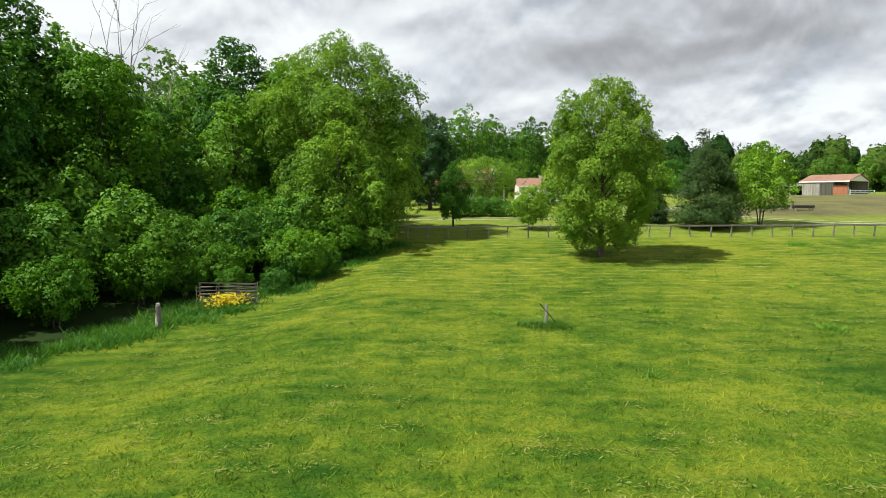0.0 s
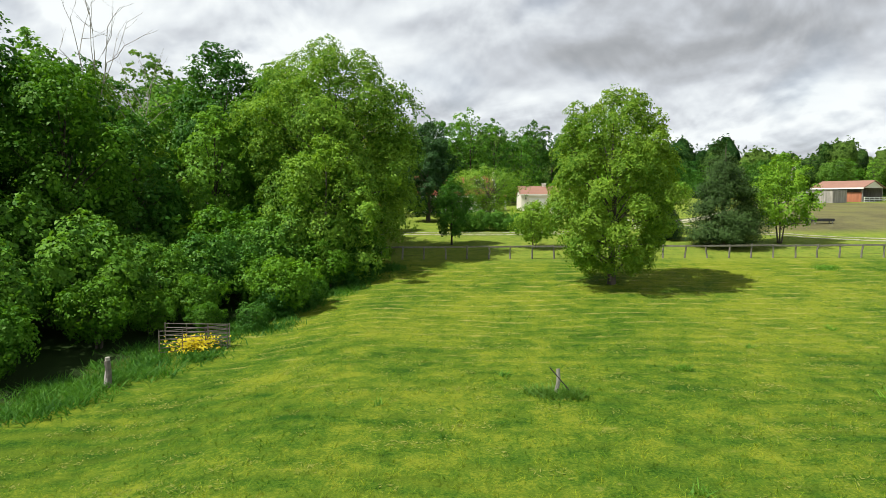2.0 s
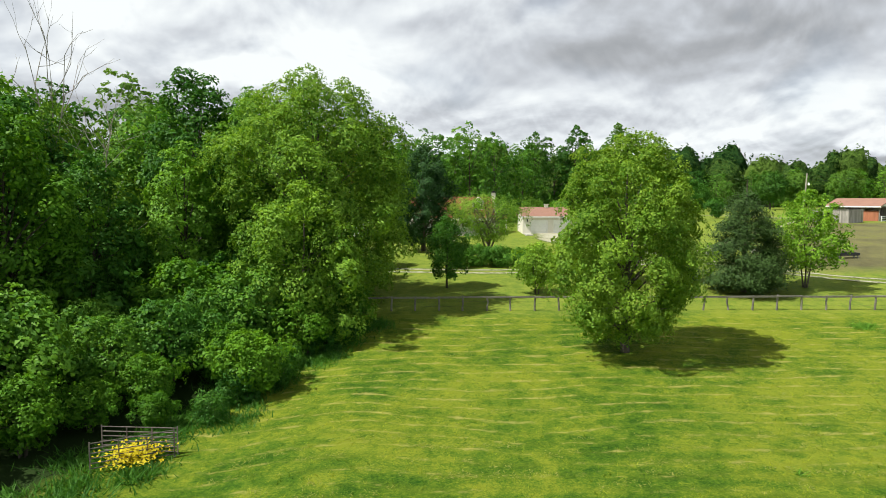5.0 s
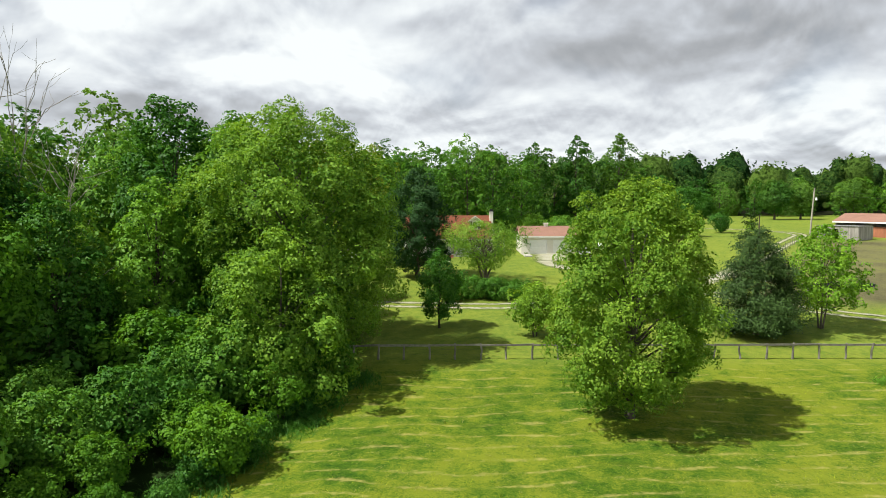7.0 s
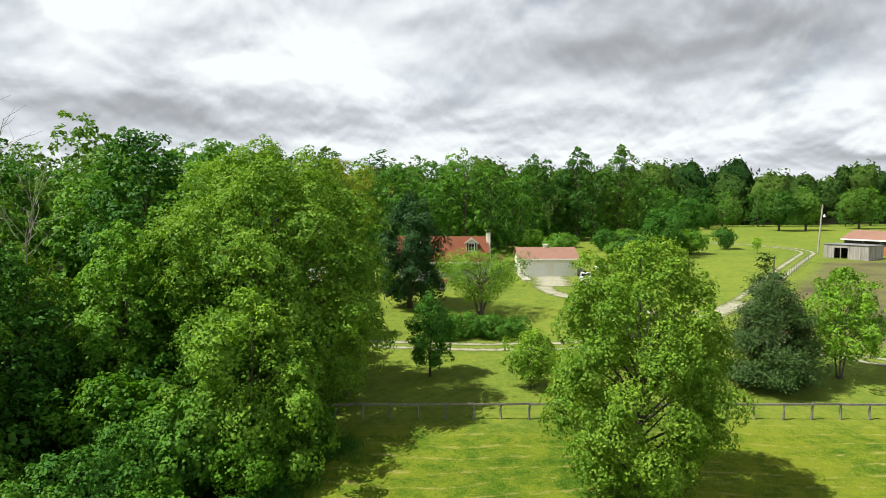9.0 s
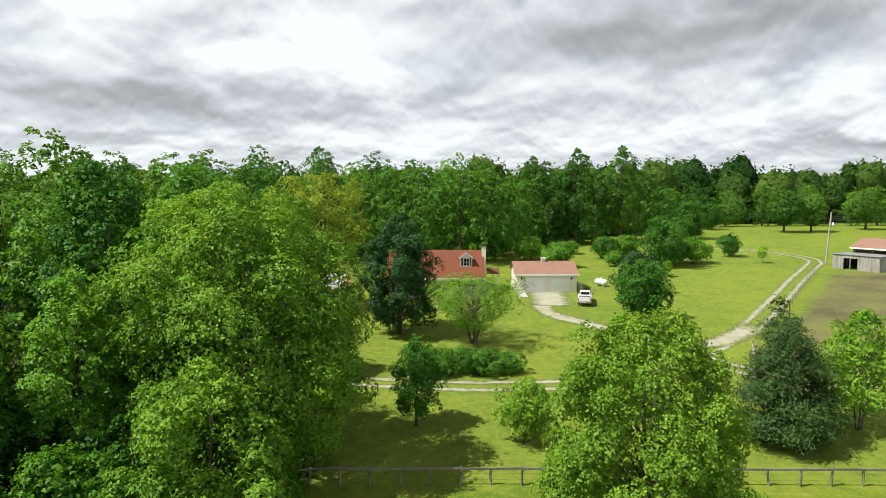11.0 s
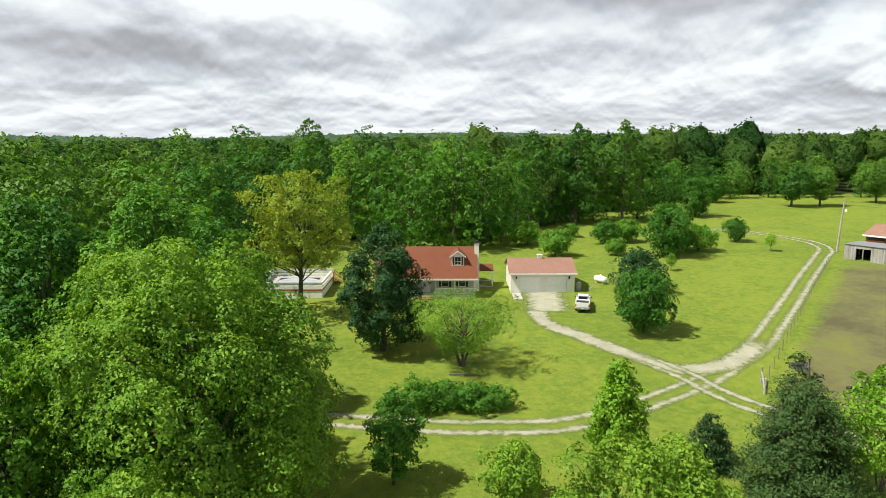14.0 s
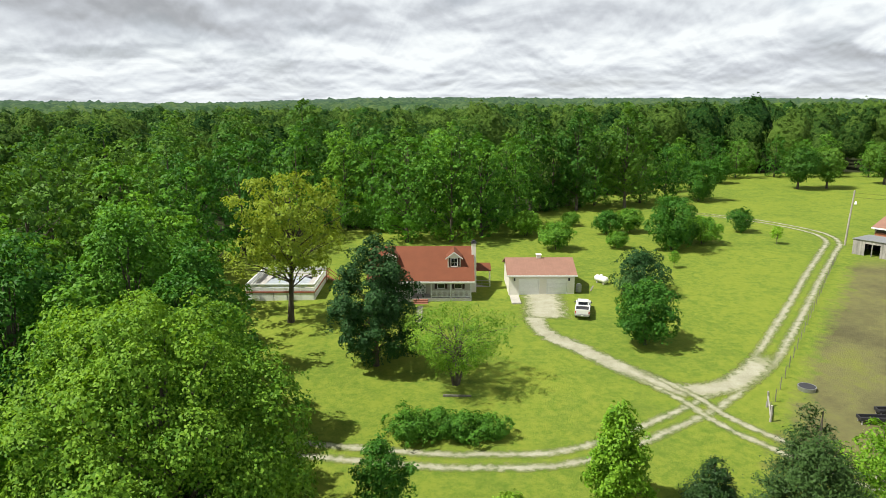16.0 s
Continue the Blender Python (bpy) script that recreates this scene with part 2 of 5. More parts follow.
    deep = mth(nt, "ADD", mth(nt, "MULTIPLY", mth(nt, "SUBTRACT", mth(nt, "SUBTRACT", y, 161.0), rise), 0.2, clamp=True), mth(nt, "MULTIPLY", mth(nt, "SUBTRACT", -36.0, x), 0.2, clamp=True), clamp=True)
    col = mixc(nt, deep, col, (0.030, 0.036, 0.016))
    return col, fine


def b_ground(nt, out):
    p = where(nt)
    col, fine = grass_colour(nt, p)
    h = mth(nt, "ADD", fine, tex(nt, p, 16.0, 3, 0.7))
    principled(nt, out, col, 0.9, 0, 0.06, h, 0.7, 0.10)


def b_blade(nt, out):
    col, _ = grass_colour(nt, where(nt))
    rnd = nt.nodes.new("ShaderNodeNewGeometry").outputs["Random Per Island"]
    col = mixc(nt, mth(nt, "MULTIPLY_ADD", rnd, 0.8, 0.3, clamp=True), col, mixc(nt, 1.0, col, (2.0, 1.85, 1.3), "MULTIPLY"))
    b = principled(nt, None, col, 0.6, 0, 0.12)
    t = nt.nodes.new("ShaderNodeBsdfTranslucent")
    nt.links.new(col, t.inputs[0])
    m = nd(nt, "ShaderNodeMixShader", Fac=0.35)
    nt.links.new(b.outputs[0], m.inputs[1])
    nt.links.new(t.outputs[0], m.inputs[2])
    nt.links.new(m.outputs[0], out.inputs[0])


def leaf(name, dark, light, trans=0.35, vary=0.75):
    """Leaves: colour by leaf, by bough and by tree, with light shining through."""
    def build(nt, out):
        geo = nt.nodes.new("ShaderNodeNewGeometry")
        info = nt.nodes.new("ShaderNodeObjectInfo").outputs["Random"]
        clump = tex(nt, geo.outputs["Position"], 0.45, 3, 0.6)
        stand = tex(nt, geo.outputs["Position"], 0.075, 2, 0.5)
        f = mth(nt, "ADD", mth(nt, "MULTIPLY", geo.outputs["Random Per Island"], 0.5), mth(nt, "MULTIPLY", mth(nt, "SUBTRACT", clump, 0.4), 0.8))
        f = mth(nt, "ADD", f, mth(nt, "MULTIPLY", mth(nt, "SUBTRACT", stand, 0.5), 1.2))
        f = mth(nt, "ADD", f, mth(nt, "MULTIPLY", mth(nt, "SUBTRACT", tex(nt, geo.outputs["Position"], 1.7, 2, 0.5), 0.5), 0.8))
        f = mth(nt, "ADD", f, mth(nt, "MULTIPLY", mth(nt, "SUBTRACT", info, 0.5), vary), clamp=True)
        col = mixc(nt, f, dark, light)
        b = principled(nt, None, col, 0.55, 0, 0.16)
        t = nt.nodes.new("ShaderNodeBsdfTranslucent")
        nt.links.new(mixc(nt, 1.0, col, (1.25, 1.15, 0.6), "MULTIPLY"), t.inputs[0])
        m = nd(nt, "ShaderNodeMixShader", Fac=trans)
        nt.links.new(b.outputs[0], m.inputs[1])
        nt.links.new(t.outputs[0], m.inputs[2])
        nt.links.new(m.outputs[0], out.inputs[0])
    return material(name, build)


def b_far(nt, out):
    """Crowns of far woods: one tint for each crown, mottled by its boughs."""
    p = where(nt)
    at = nt.nodes.new("ShaderNodeAttribute")
    at.attribute_name = "crown_tint"
    rnd = nt.nodes.new("ShaderNodeNewGeometry").outputs["Random Per Island"]
    fine = tex(nt, p, 1.5, 5, 0.72)
    f = mth(nt, "ADD", mth(nt, "MULTIPLY", mth(nt, "SUBTRACT", fine, 0.5), 2.8), mth(nt, "MULTIPLY", at.outputs["Fac"], 0.95))
    f = mth(nt, "ADD", f, mth(nt, "MULTIPLY_ADD", rnd, 0.25, -0.12), clamp=True)
    col = mixc(nt, f, (0.026, 0.092, 0.018), (0.165, 0.285, 0.046))
    h = mth(nt, "ADD", fine, mth(nt, "MULTIPLY", tex(nt, p, 0.6, 3, 0.6), 1.2))
    b = principled(nt, None, col, 0.75, 0, 0.1, h, 1.0, 1.3)
    t = nt.nodes.new("ShaderNodeBsdfTranslucent")
    nt.links.new(col, t.inputs[0])
    m = nd(nt, "ShaderNodeMixShader", Fac=0.3)
    nt.links.new(b.outputs[0], m.inputs[1])
    nt.links.new(t.outputs[0], m.inputs[2])
    nt.links.new(m.outputs[0], out.inputs[0])


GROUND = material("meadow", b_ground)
BLADE = material("grass_blade", b_blade)
L_GUM = leaf("leaf_gum", (0.100, 0.235, 0.020), (0.360, 0.530, 0.060), 0.34, 0.1)
L_OAK = leaf("leaf_oak", (0.078, 0.205, 0.018), (0.345, 0.560, 0.058), 0.33, 0.1)
L_MID = leaf("leaf_green", (0.055, 0.180, 0.022), (0.215, 0.435, 0.043), 0.32)
L_DEEP = leaf("leaf_deep", (0.038, 0.140, 0.018), (0.140, 0.336, 0.034), 0.3)
L_FRESH = leaf("leaf_fresh", (0.105, 0.260, 0.020), (0.340, 0.570, 0.050), 0.34)
L_DARK = leaf("leaf_dark", (0.030, 0.090, 0.026), (0.110, 0.230, 0.066), 0.22)
L_CEDAR = leaf("leaf_cedar", (0.018, 0.052, 0.012), (0.060, 0.118, 0.026), 0.1)
L_YELLOW = leaf("leaf_yellow", (0.090, 0.190, 0.020), (0.330, 0.420, 0.045), 0.35)
L_WOODS = leaf("leaf_woods", (0.044, 0.145, 0.020), (0.165, 0.315, 0.040), 0.3)
L_FAR = material("far_woods", b_far)
L_SHRUB = leaf("leaf_shrub", (0.060, 0.185, 0.012), (0.180, 0.385, 0.026), 0.34)
L_FLOWER = leaf("petal_yellow", (0.60, 0.50, 0.02), (0.85, 0.75, 0.05), 0.3)
BARK = plain("bark", (0.10, 0.085, 0.065), 0.9, 0, 0.35, 4.0, (1, 1, 0.25))
BARK_PALE = plain("pale_bark", (0.34, 0.31, 0.26), 0.9, 0, 0.3, 4.0, (1, 1, 0.3))
ROOF_RED = plain("red_metal_roof", (0.170, 0.054, 0.025), 0.8, 0.0, 0.10, 0.8)
ROOF_PINK = plain("faded_red_roof", (0.31, 0.170, 0.125), 0.75, 0.0, 0.10, 0.8)
WHITE = plain("white_paint", (0.86, 0.86, 0.84), 0.5, 0, 0.05)
CREAM = plain("cream_siding", (0.80, 0.77, 0.69), 0.6, 0, 0.06, 2.0, (1, 1, 6))
BEIGE = plain("beige_siding", (0.56, 0.53, 0.46), 0.6, 0, 0.06, 2.0, (1, 1, 6))
GREY_WOOD = plain("weathered_boards", (0.36, 0.34, 0.31), 0.85, 0, 0.28, 2.5, (1, 1, 0.2))
FENCE_WOOD = plain("fence_wood", (0.225, 0.21, 0.18), 0.85, 0, 0.3, 5.0)
BARN_RED = plain("barn_red_boards", (0.42, 0.16, 0.09), 0.75, 0, 0.16, 2.0, (1, 1, 0.3))
RUSTY = plain("rusty_tube", (0.17, 0.15, 0.135), 0.7, 0.2, 0.3, 6.0)
STEEL = plain("galvanised_steel", (0.42, 0.43, 0.43), 0.45, 0.7, 0.2, 6.0)
DARK = plain("dark_paint", (0.035, 0.035, 0.04), 0.5, 0, 0.2)
SHUTTER = plain("shutter_paint", (0.06, 0.035, 0.03), 0.5, 0, 0.2)
BRICK = plain("red_brick", (0.30, 0.13, 0.085), 0.85, 0, 0.25, 8.0)
RED_STAIN = plain("red_stained_wood", (0.33, 0.10, 0.06), 0.7, 0, 0.2, 3.0)
CONCRETE = plain("pale_concrete", (0.46, 0.44, 0.39), 0.9, 0, 0.18, 1.2)
CAR_WHITE = plain("white_car_paint", (0.82, 0.82, 0.81), 0.25, 0, 0.02)
RUBBER = plain("rubber", (0.02, 0.02, 0.02), 0.8, 0, 0.2)
RED_LAMP = plain("red_lamp", (0.45, 0.02, 0.02), 0.25, 0, 0.1)
DECK_GREY = plain("grey_deck", (0.40, 0.38, 0.36), 0.8, 0, 0.2, 2.0)
COVER = plain("pool_cover", (0.36, 0.40, 0.44), 0.5, 0, 0.15, 1.0)


def b_glass(nt, out):
    principled(nt, out, (0.02, 0.025, 0.03), 0.06, 0, 0.8)


GLASS = material("window_glass", b_glass)


# ---- mesh helpers ----
def part(name, bm, mat, parent=None, label=""):
    me = bpy.data.meshes.new(name)
    bm.to_mesh(me)
    bm.free()
    me.materials.append(mat)
    ob = new(name, me)
    if parent:
        ob.parent = parent
    return tagged(ob, label)


def thing(name, x, y, z, label, category, group="", rz=0.0, kind=""):
    ob = new(name)
    ob.empty_display_size = 0.2
    ob.matrix_basis = pose(x, y, z, 0, 0, rz)
    return tagged(ob, label, category, group, kind)


def box(bm, x0, y0, z0, x1, y1, z1, bev=0.0):
    r = bmesh.ops.create_cube(bm, size=1)["verts"]
    for v in r:
        v.co = Vector(((x0 + x1) / 2 + v.co.x * (x1 - x0), (y0 + y1) / 2 + v.co.y * (y1 - y0), (z0 + z1) / 2 + v.co.z * (z1 - z0)))
    if bev:
        es = list({e for v in r for e in v.link_edges})
        bmesh.ops.bevel(bm, geom=es, offset=bev, segments=1, affect="EDGES")
    return bm


def boxes(*rows, bev=0.0):
    bm = bmesh.new()
    for r in rows:
        box(bm, *r, bev=bev)
    return bm


def tube(bm, pts, radii, sides=6):
    rings = []
    for i, p in enumerate(pts):
        a, b = pts[max(i - 1, 0)], pts[min(i + 1, len(pts) - 1)]
        d = (Vector(b) - Vector(a)).normalized()
        u = d.orthogonal().normalized()
        w = d.cross(u)
        rings.append([bm.verts.new(Vector(p) + (u * math.cos(k * math.tau / sides) + w * math.sin(k * math.tau / sides)) * radii[i]) for k in range(sides)])
    for r, s in zip(rings, rings[1:]):
        # match the rings by the nearest start so that the tube does not twist
        k0 = min(range(sides), key=lambda k: (s[k].co - r[0].co).length)
        for k in range(sides):
            bm.faces.new((r[k], r[(k + 1) % sides], s[(k0 + k + 1) % sides], s[(k0 + k) % sides]))
    for r in (rings[0], rings[-1]):
        bm.faces.new(r if r is rings[-1] else r[::-1])
    return bm


def prism(bm, outline, axis, lo, hi):
    """An outline of (a, b) pairs drawn out along an axis ('x': a=y, b=z; 'y': a=x, b=z)."""
    def at(p, d):
        return (d, p[0], p[1]) if axis == "x" else (p[0], d, p[1])
    f = [bm.verts.new(at(p, lo)) for p in outline]
    g = [bm.verts.new(at(p, hi)) for p in outline]
    bm.faces.new(f)
    bm.faces.new(g[::-1])
    n = len(f)
    for i in range(n):
        bm.faces.new((f[i], g[i], g[(i + 1) % n], f[(i + 1) % n]))
    bmesh.ops.recalc_face_normals(bm, faces=bm.faces)
    return bm


def quad_mesh(name, verts, mat):
    """A mesh of loose four-sided leaves from an array of (n, 4, 3)."""
    n = len(verts)
    me = bpy.data.meshes.new(name)
    me.vertices.add(n * 4)
    me.vertices.foreach_set("co", np.ascontiguousarray(verts, np.float32).ravel())
    me.loops.add(n * 4)
    me.loops.foreach_set("vertex_index", np.arange(n * 4, dtype=np.int32))
    me.polygons.add(n)
    me.polygons.foreach_set("loop_start", np.arange(0, n * 4, 4, dtype=np.int32))
    me.update(calc_edges=True)
    me.materials.append(mat)
    return me


def grid_mesh(name, xs, ys, zf, mat):
    X, Y = np.meshgrid(xs, ys)
    Z = zf(X, Y)
    co = np.stack([X, Y, Z], -1).reshape(-1, 3)
    nx, ny = len(xs), len(ys)
    i = (np.arange(ny - 1)[:, None] * nx + np.arange(nx - 1)[None, :]).ravel()
    f = np.stack([i, i + 1, i + 1 + nx, i + nx], -1)
    me = bpy.data.meshes.new(name)
    me.vertices.add(len(co))
    me.vertices.foreach_set("co", co.astype(np.float32).ravel())
    me.loops.add(f.size)
    me.loops.foreach_set("vertex_index", f.astype(np.int32).ravel())
    me.polygons.add(len(f))
    me.polygons.foreach_set("loop_start", np.arange(0, f.size, 4, dtype=np.int32))
    me.update(calc_edges=True)
    me.polygons.foreach_set("use_smooth", np.ones(len(f), bool))
    me.materials.append(mat)
    return me


# ---- ground ----
def axis(lo, hi, near_lo, near_hi, step, grow=1.18):
    a = list(np.arange(near_lo, near_hi + step / 2, step))
    s = step
    while a[-1] < hi:
        s *= grow
        a.append(a[-1] + s)
    s = step
    while a[0] > lo:
        s *= grow
        a.insert(0, a[0] - s)
    return np.array(a)


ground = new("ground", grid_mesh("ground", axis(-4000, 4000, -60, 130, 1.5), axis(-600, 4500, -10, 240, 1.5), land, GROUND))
tagged(ground, "rolling green meadow and lawn with pale cut hay", "ground", kind="structure")

# ---- trees ----
def unit(rng, n):
    v = rng.normal(size=(n, 3))
    return v / np.linalg.norm(v, axis=1, keepdims=True)


def leaves(rng, pos, out, size, aspect=0.6, flat=0.8, droop=0.25):
    """Leaf shapes (rhombs, folded a little) at pos, turned about the way out."""
    n = len(pos)
    nor = out + unit(rng, n) * flat
    nor /= np.linalg.norm(nor, axis=1, keepdims=True) + 1e-9
    u = np.cross(nor, unit(rng, n))
    u /= np.linalg.norm(u, axis=1, keepdims=True) + 1e-9
    w = np.cross(nor, u)
    L = (size * rng.uniform(0.6, 1.35, n))[:, None]
    tip = nor * L * droop
    return np.stack([pos - u * L * 0.5 - tip, pos + w * L * 0.5 * aspect, pos + u * L * 0.5 - tip, pos - w * L * 0.5 * aspect], 1)


def profile(kind, h):
    """Half width of the crown (0 to 1) at the part h (0 to 1) of its height."""
    if kind == "round":
        return np.sqrt(np.clip(1 - (2 * h - 0.95) ** 2 / 1.12, 0.02, 1))
    if kind == "oval":
        return np.sqrt(np.clip(1 - np.abs(2 * h - 0.9) ** 2.6 / 1.25, 0.03, 1))
    if kind == "egg":
        return np.clip(np.sin(np.pi * np.clip(h * 0.86 + 0.14, 0, 1)) ** 0.55, 0.05, 1) * (1 - 0.10 * h)
    if kind == "gum":
        return np.interp(h, [0, 0.06, 0.16, 0.35, 0.55, 0.75, 0.88, 0.96, 1.0], [0.40, 0.70, 0.92, 1.0, 0.98, 0.86, 0.66, 0.40, 0.12])
    if kind == "cone":
        return np.clip((1 - h) ** 0.72 * (0.72 + 0.28 * np.clip(h * 6, 0, 1)), 0.04, 1)
    if kind == "spire":
        return np.clip((1 - h) ** 0.6 * np.clip(0.45 + h * 1.8, 0, 1) * 1.12, 0.04, 1)
    if kind == "vase":
        return np.clip(0.30 + 0.85 * h ** 0.8, 0, 1) * np.sqrt(np.clip(1.02 - h ** 5, 0.02, 1))
    return np.clip(0.35 + 1.3 * h, 0, 1) * np.sqrt(np.clip(1.05 - h ** 3, 0.02, 1))     # "dome"


def make_tree(name, seed, height, radius, base, kind, count, size, mat, label, category="tree", bark=None, trunk=0.2, lobes=60, lobe=0.30, aspect=0.6,
              ragged=0.22, stems=1, limbs=18, flat=0.45, inner=0.07, fill=0.6, lean=0.0, form=0.45, spray=1.9):
    """A tree standing at the origin: trunk with limbs, and a crown of many small leaves in boughs."""
    rng = np.random.default_rng(seed)
    span = height - base
    ks = np.arange(lobes)
    hs = (ks + 0.5) / lobes
    wgt = profile(kind, hs) + 0.12
    cum = np.cumsum(wgt) / wgt.sum()
    hh = np.interp((ks + rng.uniform(0, 1, lobes)) / lobes, cum, hs)
    ang = ks * 2.39996 + rng.normal(0, 0.35, lobes)
    lr = lobe * radius * rng.uniform(0.7, 1.3, lobes) * (0.55 + 0.45 * profile(kind, hh))
    env = profile(kind, hh) * radius * (1 + rng.normal(0, ragged, lobes))
    rad = np.clip(env - lr * 0.8, 0, None) * np.sqrt(rng.uniform(fill, 1, lobes))
    cen = np.stack([np.cos(ang) * rad + lean * hh * span, np.sin(ang) * rad, base + np.clip(hh * span, lr * 0.5, span - lr * 0.55)], 1)
    n_in = int(count * inner)
    per = 13
    nc = max(lobes, (count - n_in) // per)
    pick = rng.choice(lobes, nc, p=(lr ** 2) / (lr ** 2).sum())
    d = unit(rng, nc)
    d[:, 2] = np.abs(d[:, 2]) * np.where(rng.uniform(size=nc) < 0.76, 1, -1)
    shell = rng.uniform(0.5, 1.0, nc) ** 0.5 * (1 + 0.14 * rng.normal(size=nc))
    twig = cen[pick] + d * np.array([1.0, 1.0, 1.05]) * (lr[pick] * shell)[:, None]
    hub = np.array([0, 0, base + span * 0.42])
    far = twig - hub
    far /= np.linalg.norm(far, axis=1, keepdims=True) + 1e-6
    face = d * (1.2 - form) + far * form + np.array([0, 0, 0.30]) + unit(rng, nc) * 0.35
    face /= np.linalg.norm(face, axis=1, keepdims=True) + 1e-9
    t1 = np.cross(face, unit(rng, nc))
    t1 /= np.linalg.norm(t1, axis=1, keepdims=True) + 1e-9
    t2 = np.cross(face, t1)
    wide = size * spray * rng.uniform(0.6, 1.35, nc)
    k = np.repeat(np.arange(nc), per)
    n = len(k)
    turn, rr = rng.uniform(0, math.tau, n), np.sqrt(rng.uniform(0, 1, n))
    side = t1[k] * np.cos(turn)[:, None] + t2[k] * np.sin(turn)[:, None]
    pos = twig[k] + (side * rr[:, None] + face[k] * (rng.normal(0, 0.16, n) - 0.35 * rr * rr)[:, None]) * wide[k][:, None]
    out = face[k] + side * (0.45 * rr)[:, None]
    q = rng.uniform(0, 1, n_in)
    a = rng.uniform(0, math.tau, n_in)
    r = profile(kind, q) * radius * np.sqrt(rng.uniform(0, 1, n_in)) * 0.8
    pin = np.stack([np.cos(a) * r + lean * q * span, np.sin(a) * r, base + q * span * 0.96], 1)
    pos = np.concatenate([pos, pin])
    pos[:, 2] = np.maximum(pos[:, 2], 0.12)
    out = np.concatenate([out, unit(rng, n_in)])
    crown = new("crown", quad_mesh("crown", leaves(rng, pos, out, size, aspect, flat), mat))
    root = new(name)
    crown.parent = root
    bm = bmesh.new()
    order = np.argsort(cen[:, 2])
    tips = [Vector(cen[i]) for i in order[:: max(1, lobes // max(1, limbs))]] if limbs else []
    for s in range(stems):
        off = Vector((0, 0, 0)) if stems == 1 else Vector((math.cos(s * math.tau / stems), math.sin(s * math.tau / stems), 0))
        topz = base + span * 0.8
        pts = [Vector((0, 0, -0.4)) + off * 0.12]
        for k in range(1, 7):
            f = k / 6
            pts.append(off * (0.12 + f * radius * 0.35 * (stems > 1)) + Vector((rng.normal(0, 0.12) * f + lean * f * topz, rng.normal(0, 0.12) * f, topz * f)))
        tube(bm, pts, [trunk * (1.35 if k == 0 else 1.0 - 0.85 * k / 6) / (1 if stems == 1 else 1.6) for k in range(7)], 7)
    for tpt in tips:
        z0 = max(min(tpt.z * 0.62, tpt.z - 0.15 * radius), min(base, 0.5))
        a = Vector((lean * z0, 0, z0))
        mid = a.lerp(tpt, 0.5) + Vector((0, 0, 0.08 * radius))
        w = trunk * 0.42 * (1 - 0.6 * z0 / height)
        tube(bm, [a, mid, tpt], [w, w * 0.6, w * 0.2], 4)
    part("trunk", bm, bark or BARK, root)
    return tagged(root, label, category)


def put(ob, x, y, s=1.0, rz=0.0, group="", sz=None, dz=0.0):
    """Move a thing to its place on the ground."""
    ob.matrix_basis = pose(x, y, landz(x, y) - 0.03 + dz, 0, 0, rz) @ Matrix.Diagonal((s, s, sz or s, 1))
    return tagged(ob, group=group)


def copy_to(ob, x, y, s=1.0, rz=0.0, group="", sz=None):
    c = copy_thing(ob, Matrix())
    return put(c, x, y, s, rz, group, sz)


# single trees
gum = put(make_tree("sweetgum_tree", 3, 13.8, 5.0, 0.9, "gum", 76000, 0.175, L_GUM, "full yellow-green tree standing alone in the meadow", spray=2.1, flat=0.6, lobes=120, lobe=0.20, trunk=0.26, limbs=34, ragged=0.10), 12.6, 53.4)
oak = put(make_tree("oak_tree", 5, 19.0, 8.0, 0.5, "oval", 110000, 0.225, L_OAK, "huge spreading green oak at the meadow's edge", lobes=120, lobe=0.22, trunk=0.45, limbs=36, ragged=0.13, form=0.5, spray=2.1, flat=0.55), -9.5, 65.9)
put(make_tree("young_oak_tree", 6, 11.5, 4.3, 0.4, "egg", 22000, 0.24, L_OAK, "young oak growing under the great oak's front boughs", lobes=50, lobe=0.28, trunk=0.16, limbs=14), -8.9, 57.0)
pin = put(make_tree("pin_oak_tree", 8, 13.6, 4.6, 0.9, "egg", 30000, 0.25, L_DARK, "dark green pyramidal tree in front of the house", lobes=150, lobe=0.19, trunk=0.28, limbs=24), -1.9, 97.5)
wide = put(make_tree("spreading_tree", 11, 7.2, 6.2, 1.6, "vase", 15000, 0.22, L_OAK, "wide light green tree with many bare stems", lobes=160, lobe=0.16, trunk=0.22, stems=5, limbs=50, aspect=0.35, inner=0.2, ragged=0.12), 6.2, 93.0)
small = put(make_tree("young_tree", 13, 7.1, 2.0, 1.0, "egg", 6500, 0.22, L_MID, "slim young green tree on the lawn", lobes=110, lobe=0.24, trunk=0.1, limbs=14), 1.1, 72.7)
bush = put(make_tree("small_tree", 17, 4.5, 2.0, 0.8, "round", 5500, 0.22, L_OAK, "low bushy green tree by the track", lobes=140, lobe=0.2, trunk=0.09, limbs=12, stems=3), 9.1, 69.9)
conic = put(make_tree("young_tree", 19, 8.0, 2.6, 0.7, "spire", 9500, 0.26, L_FRESH, "conical bright green young tree beside the track", lobes=130, lobe=0.22, trunk=0.12, limbs=14), 17.1, 74.7)
vase = put(make_tree("young_tree", 23, 9.0, 3.5, 1.8, "egg", 8500, 0.24, L_FRESH, "airy bright green tree behind the board fence", lobes=140, lobe=0.18, trunk=0.12, limbs=26, stems=3, inner=0.25), 33.8, 71.3)
rgar = put(make_tree("yard_tree", 29, 7.2, 3.3, 0.7, "round", 11000, 0.28, L_MID, "round green tree on the lawn beside the garage", lobes=150, lobe=0.2, trunk=0.16, limbs=14), 26.6, 101.5)
